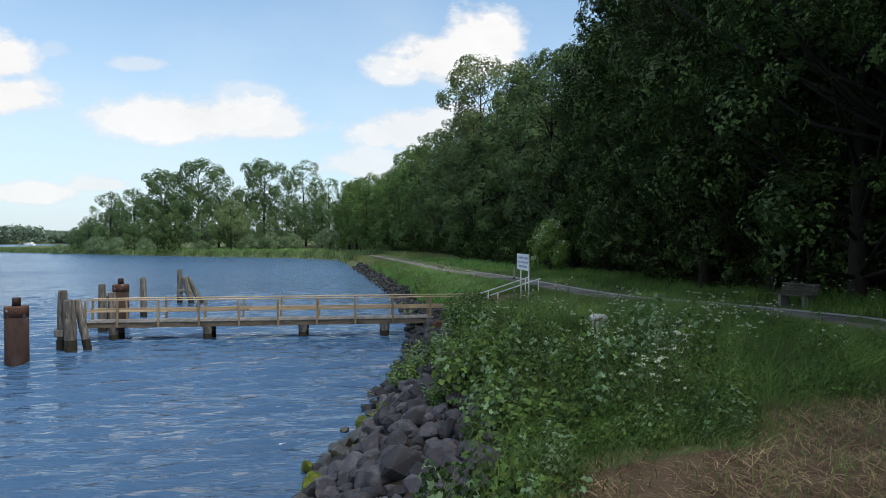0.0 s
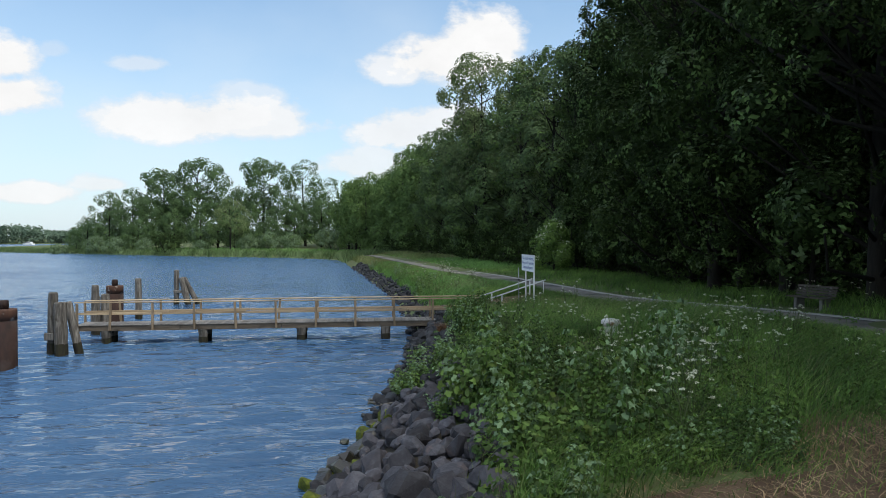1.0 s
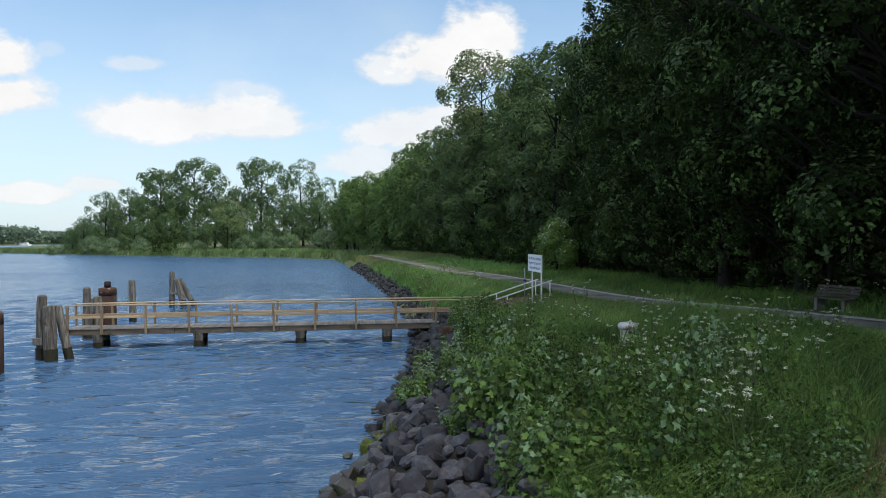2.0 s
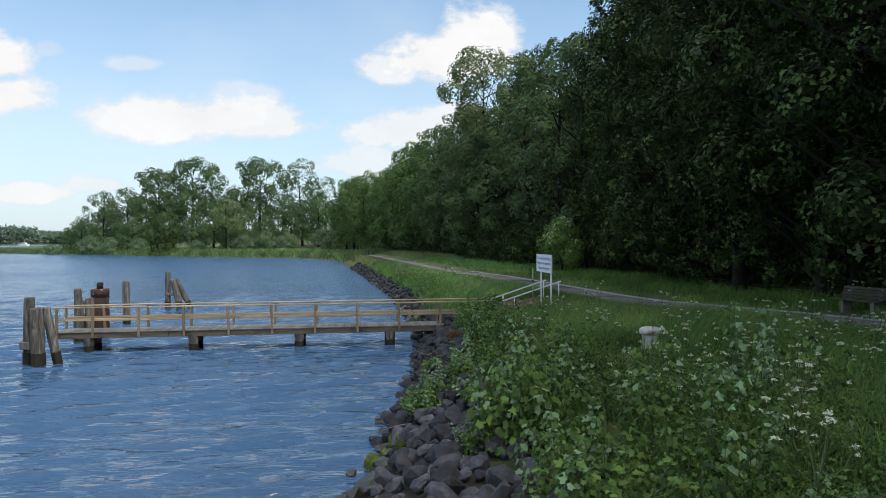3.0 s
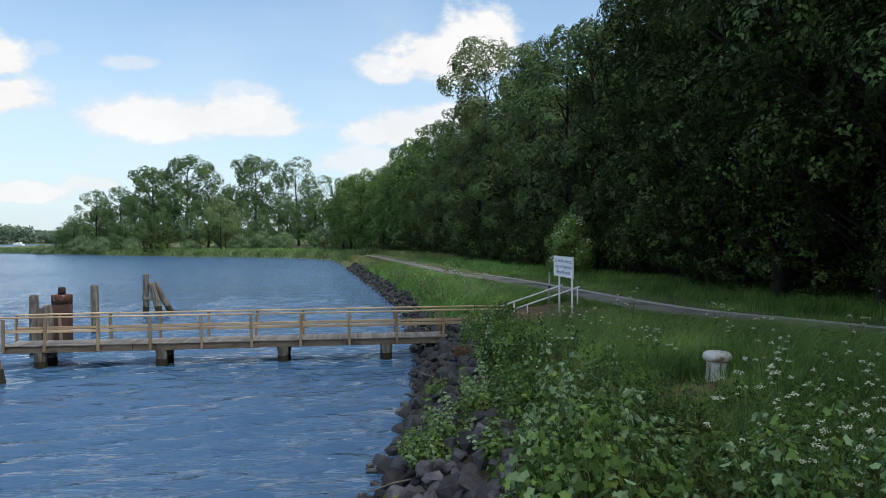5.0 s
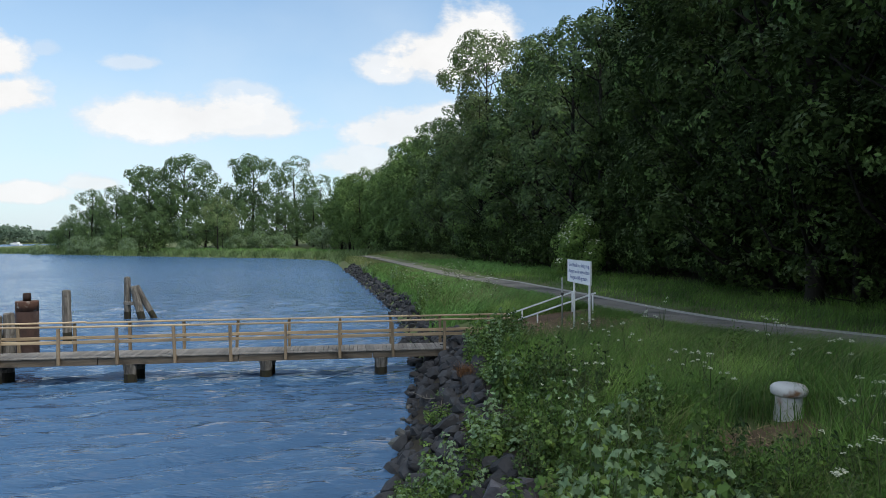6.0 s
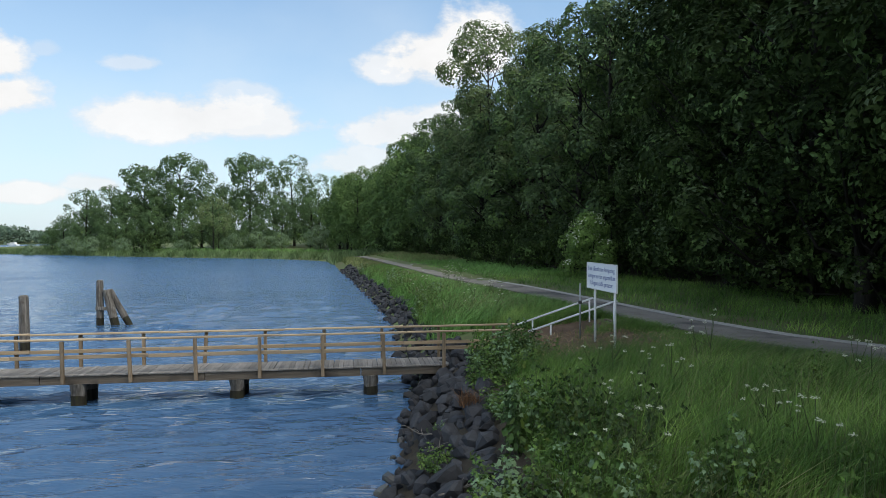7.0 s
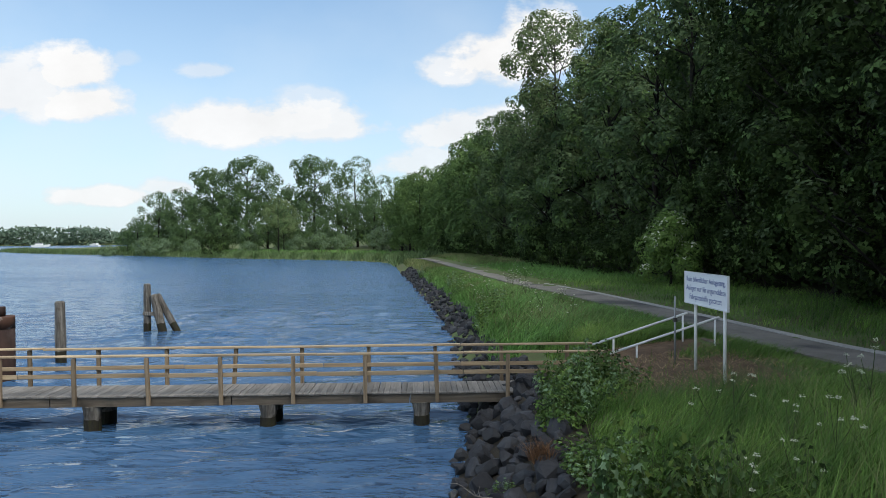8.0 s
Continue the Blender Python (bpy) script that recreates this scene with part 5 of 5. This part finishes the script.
for x, y, s in ((5.6, 20.4, 0.5), (6.7, 24.6, 0.5), (5.9, 18.5, 0.85), (6.3, 19.2, 0.9), (5.7, 19.5, 0.7), (6.9, 26.5, 0.35), (6.1, 13.4, 0.6), (6.7, 14.8, 0.6)):
    shrub(x + 0.5, y, s, "small leafy plant growing between shore rocks", 0.9, 0.0)
for x, y, s in ((9.3, 47, 1.1), (9.9, 49, 1.1), (9.1, 45.5, 0.9), (8.8, 61, 1.1), (8.9, 66, 1.3), (9.2, 68, 1.1), (9.9, 53, 0.7), (7.6, 78, 1.2), (6.8, 88, 1.2)):
    shrub(x, y, s, "leafy bush on the bank beyond the pier", 0.9)
# nettles and other weeds standing in the long grass
for x, y, s in ((10.4, 16.0, 0.8), (11.05, 16.9, 0.45), (11.45, 17.2, 0.4), (13.2, 22.6, 1.1), (13.6, 22.9, 0.9), (14.9, 22.0, 0.8)):
    shrub(x, y, s, "leafy green nettle clump in the long grass", 1.0, 0.02, NETTLES, "nettle", "nettles in the grass")
for _ in range(110):
    y = 8.5 + 10 * shrub_rng.random() ** 1.4
    x = float(shore_x(y)) + 4.6 + shrub_rng.random() ** 1.3 * (float(lane_x(y)) - 3.5 - float(shore_x(y)) - 4.6)
    if open_ground(x, y) or bare([(x, y)])[0] > 0.4:
        continue
    shrub(x, y, shrub_rng.uniform(0.6, 1.1), "leafy green nettle clump in the long grass", shrub_rng.uniform(0.7, 1.25), 0.02, NETTLES, "nettle", "nettles in the grass")


# ---- white umbel flowers ----
def umbel_plant(seed):
    rng = np.random.default_rng(seed)
    ob = thing("cow_parsley", pose(0, 0, -50), "white-flowered cow parsley with flat umbels among the grass", "wildflower", "cow parsley plants")
    g = Geo()
    tops = []
    for i in range(rng.integers(3, 6)):
        a, r = rng.uniform(0, 6.283), rng.uniform(0.08, 0.34)
        top = np.array((math.cos(a) * r + 0.12, math.sin(a) * r, rng.uniform(0.5, 0.92)))
        g.tube([(0, 0, 0), (0.02, 0, 0.35), top * (0.7, 0.7, 0.8), top], [0.007, 0.006, 0.004, 0.003], 4)
        tops.append(top)
    part("stem", g, M["stem"], ob)
    for top in tops:
        n = 22
        a = rng.uniform(0, 6.283, n)
        r = 0.034 * np.sqrt(rng.random(n)) * rng.uniform(0.7, 1.3)
        pts = top + np.column_stack([np.cos(a) * r, np.sin(a) * r, 0.02 - r * 0.45 + rng.normal(0, 0.008, n)])
        v, f = leaves(rng, pts, np.array((0, 0, 1)) + rng.normal(size=(n, 3)) * 0.35, rng.uniform(0.018, 0.03, n))
        tagged(part("umbel", Geo().add(v, f), M["petal"], ob), kind="stuff")
    return ob


PARSLEY = [umbel_plant(80 + i) for i in range(4)]
rng = np.random.default_rng(90)
CLUSTERS = [(9.2, 13.0), (8.6, 11.6), (10.3, 11.8), (10.9, 12.2), (8.9, 9.4), (8.2, 10.4), (9.6, 12.6), (10.3, 10.7), (14.0, 15.0), (14.8, 18.2), (13.6, 17.0),
            (13.2, 19.5), (7.7, 6.8), (7.4, 6.6), (9.2, 9.8), (10.3, 10.3), (13.5, 15.6), (13.0, 13.2), (15.2, 16.0), (15.0, 14.4), (11.0, 21.0), (11.0, 19.7),
            (14.2, 23.2), (11.1, 23.7), (8.9, 20.8), (9.8, 22.5), (11.0, 26.1), (12.6, 25.6), (11.8, 14.0), (12.2, 15.5), (15.6, 17.6), (9.9, 14.6)]
spots = [(x + rng.normal(0, 0.35), y + rng.normal(0, 0.4)) for x, y in CLUSTERS for _ in range(2)]
spots = [(x, y) for x, y in spots if x > 8.8 or y > 15]
spots += [(rng.uniform(10.2, 14.6), rng.uniform(10.8, 17.5)) for _ in range(24)]
# scattered along the bank beyond the pier
spots += [(float(shore_x(y)) + rng.uniform(1.6, 5.5), y) for y in rng.uniform(38, 66, 34)]
# a few at the foot of the wood
spots += [(rng.uniform(20, 22.5), rng.uniform(18, 26)) for _ in range(8)]
for i, (x, y) in enumerate(spots):
    m = pose(x, y, ground_z(x, y) - 0.02, 0, 0, rng.uniform(0, 360)) @ Matrix.Scale(rng.uniform(0.8, 1.15) + (0.1 if y < 15 and x < 10.5 else 0.0), 4)
    if i < 4:
        PARSLEY[i].matrix_basis = m
    else:
        copy_thing(PARSLEY[i % 4], m)


# ---- shore rocks ----
def rock_mesh(seed, mat):
    """An angular broken stone: a hull of a few points cut by random planes."""
    rng = np.random.default_rng(seed)
    bm = bmesh.new()
    p = rng.normal(size=(24, 3))
    p /= np.abs(p).max(1, keepdims=True) * 0.45 + np.linalg.norm(p, axis=1, keepdims=True) * 0.55
    p *= np.array((0.46, 0.46 * rng.uniform(0.6, 0.95), 0.46 * rng.uniform(0.5, 0.85)))
    for q in p:
        bm.verts.new(q)
    hull = bmesh.ops.convex_hull(bm, input=bm.verts)
    bmesh.ops.delete(bm, geom=[v for v in hull["geom_interior"] if isinstance(v, bmesh.types.BMVert)], context="VERTS")
    me = bpy.data.meshes.new("rock")
    bm.to_mesh(me)
    bm.free()
    me.materials.append(mat)
    return me


def rock_spots(rng, y0, y1, step):
    out = []
    for y in np.arange(y0, y1, step):
        for d in np.arange(-0.1, float(np.interp(y, (10, 16, 20, 36, 36.1), (3.6, 2.8, 1.95, 1.85, 1.25))), step * 0.86):
            yy = y + rng.uniform(-0.5, 0.5) * step
            dd = d + rng.uniform(-0.5, 0.5) * step * 0.8 + 0.25 * math.sin(yy * 1.9) * math.sin(yy * 0.73 + 1) * (1 if d < 0.5 else 0)
            big = rng.random() ** 2.6
            out.append((float(shore_x(yy)) + dd, yy, (0.72 + 1.05 * big) * step))
    return out


rocks = thing("riprap", pose(0, 0, 0), "bank of loose angular granite rocks at the waterline", "riprap", kind="structure")
rng = np.random.default_rng(101)
DRY = [rock_mesh(200 + i, M["rock"]) for i in range(10)]
WET = [rock_mesh(220 + i, M["wet_rock"]) for i in range(4)]
MOSS = [rock_mesh(230 + i, M["mossy_rock"]) for i in range(4)]
count = 0
rest = Geo()
for x, y, s in rock_spots(rng, -9, 112, 0.35):
    if y > 40 and rng.random() < 0.25:
        continue
    z = ground_z(x, y)
    turn = Euler(rng.uniform(-0.9, 0.9, 2).tolist() + [rng.uniform(0, 6.28)])
    m = Matrix.LocRotScale((x, y, z + s * rng.uniform(0.0, 0.3)), turn, (s * 1.15, s * 1.15, s * 1.1))
    if 8 < y < 24 and count < 330:
        pool = WET if z < 0.22 and rng.random() < 0.65 else MOSS if z < 0.42 and rng.random() < 0.45 else DRY
        part("rock", pool[int(rng.integers(len(pool)))], None, rocks, m=m)
        count += 1
    else:
        src = DRY[int(rng.integers(10))]
        co = np.array([m @ v.co for v in src.vertices])
        rest.add(co, np.array([tuple(p.vertices) for p in src.polygons]))
tagged(part("rubble", rest, M["rock_stuff"], rocks), "", "", kind="stuff")

# dark weedy stones standing clear in the shallows
g = np.random.default_rng(140)
for x, y, sc in ((4.55, 16.6, 0.3), (5.25, 20.3, 0.26), (5.2, 20.6, 0.2), (6.35, 25.6, 0.38), (6.15, 25.1, 0.34), (5.0, 19.0, 0.24), (6.7, 28.2, 0.3), (6.45, 27.0, 0.2), (4.2, 14.4, 0.34)):
    st = new("shallow_stone", WET[int(g.integers(4))])
    st.matrix_basis = Matrix.LocRotScale((x, y, 0.02), Euler((g.uniform(-0.3, 0.3), g.uniform(-0.3, 0.3), g.uniform(0, 6))), (sc * 1.3, sc, sc))
    tagged(st, "dark weed-covered stone standing in the shallows", "stone", "stones in the shallows")


def branch(x, y, z, turn, length, seed, label):
    """A bare forked branch lying on the rocks."""
    rng = np.random.default_rng(seed)
    ob = thing("branch", pose(x, y, z, 0, 0, turn), label, "branch", "washed-up branches")
    pts = [np.array((length * t, math.sin(t * 3) * 0.06 * length, 0.06 * length * math.sin(t * 4 + seed))) for t in (0, 0.25, 0.5, 0.75, 1)]
    stem = part("stem", Geo().tube(pts, [0.016, 0.014, 0.011, 0.008, 0.003], 6, 0.2, rng), M["driftwood"], ob)
    for i in range(4):
        p = pts[1 + i % 3] + (pts[2 + i % 3] - pts[1 + i % 3]) * rng.random()
        q = p + np.array((0.25, rng.uniform(-0.3, 0.3), rng.uniform(-0.05, 0.2))) * length
        part("twig", Geo().tube([p, (p + q) / 2 + rng.normal(0, 0.02, 3), q], [0.006, 0.005, 0.002], 4), M["driftwood"], stem)


branch(5.9, 18.4, 0.42, 195, 1.5, 1, "dark forked twig reaching out over the water")
branch(7.0, 24.6, 0.85, 60, 0.9, 2, "pale bleached branch lying on the rocks")
branch(7.2, 26.0, 0.8, 130, 0.7, 3, "pale bleached branch lying on the rocks")
branch(6.9, 22.4, 0.95, 20, 0.8, 4, "pale bleached branch lying on the rocks")
branch(5.6, 14.2, 0.75, 300, 0.9, 5, "thin brown branch lying on the rocks")
# a tuft of dead grass on the rocks by the pier
g = np.random.default_rng(150)
a, r = g.uniform(0, 6.283, 260), 0.22 * np.sqrt(g.random(260))
xy = np.column_stack([8.05 + np.cos(a) * r, 26.4 + np.sin(a) * r])
v, f = blades(g, xy, np.full(260, 1.28), g.uniform(0.25, 0.5, 260), g.uniform(0.008, 0.014, 260), 0.1)
tagged(part("dead_tuft", Geo().add(v, f), M["rusty_tuft"]), "rust-brown tuft of dead grass among the rocks", "dry grass", kind="stuff")


def far_boat(x, y, turn, size):
    ob = thing("motor_boat", pose(x, y, 0, 0, 0, turn), "small white motor boat moored off the opposite shore", "boat", "far boats")
    ob.scale = (size, size, size)
    v = [(-5, -1.6, 0), (3, -1.5, 0), (6, 0, 0.3), (3, 1.5, 0), (-5, 1.6, 0), (-5, -1.9, 1.4), (3, -1.8, 1.6), (7, 0, 2.0), (3, 1.8, 1.6), (-5, 1.9, 1.4)]
    part("hull", Geo().add(v, [(0, 1, 6, 5), (1, 2, 7, 6), (2, 3, 8, 7), (3, 4, 9, 8), (4, 0, 5, 9)]).add(v[5:], [(0, 1, 2, 3, 4)]), M["boat_white"], ob)
    part("cabin", Geo().prism((-3, 0, 2.2), (2, 0, 2.2), 2.8, 1.4, 0.2), M["boat_white"], ob)
    part("window_band", Geo().prism((-2.8, 0, 2.45), (1.9, 0, 2.45), 2.86, 0.5, 0.05), M["boat_dark"], ob)
    part("mast", Geo().tube([(-1, 0, 2.8), (-1, 0, 5.0)], [0.08, 0.05], 6), M["boat_white"], ob)


far_boat(-292, 560, 20, 1.1)
far_boat(-268, 600, 160, 0.9)
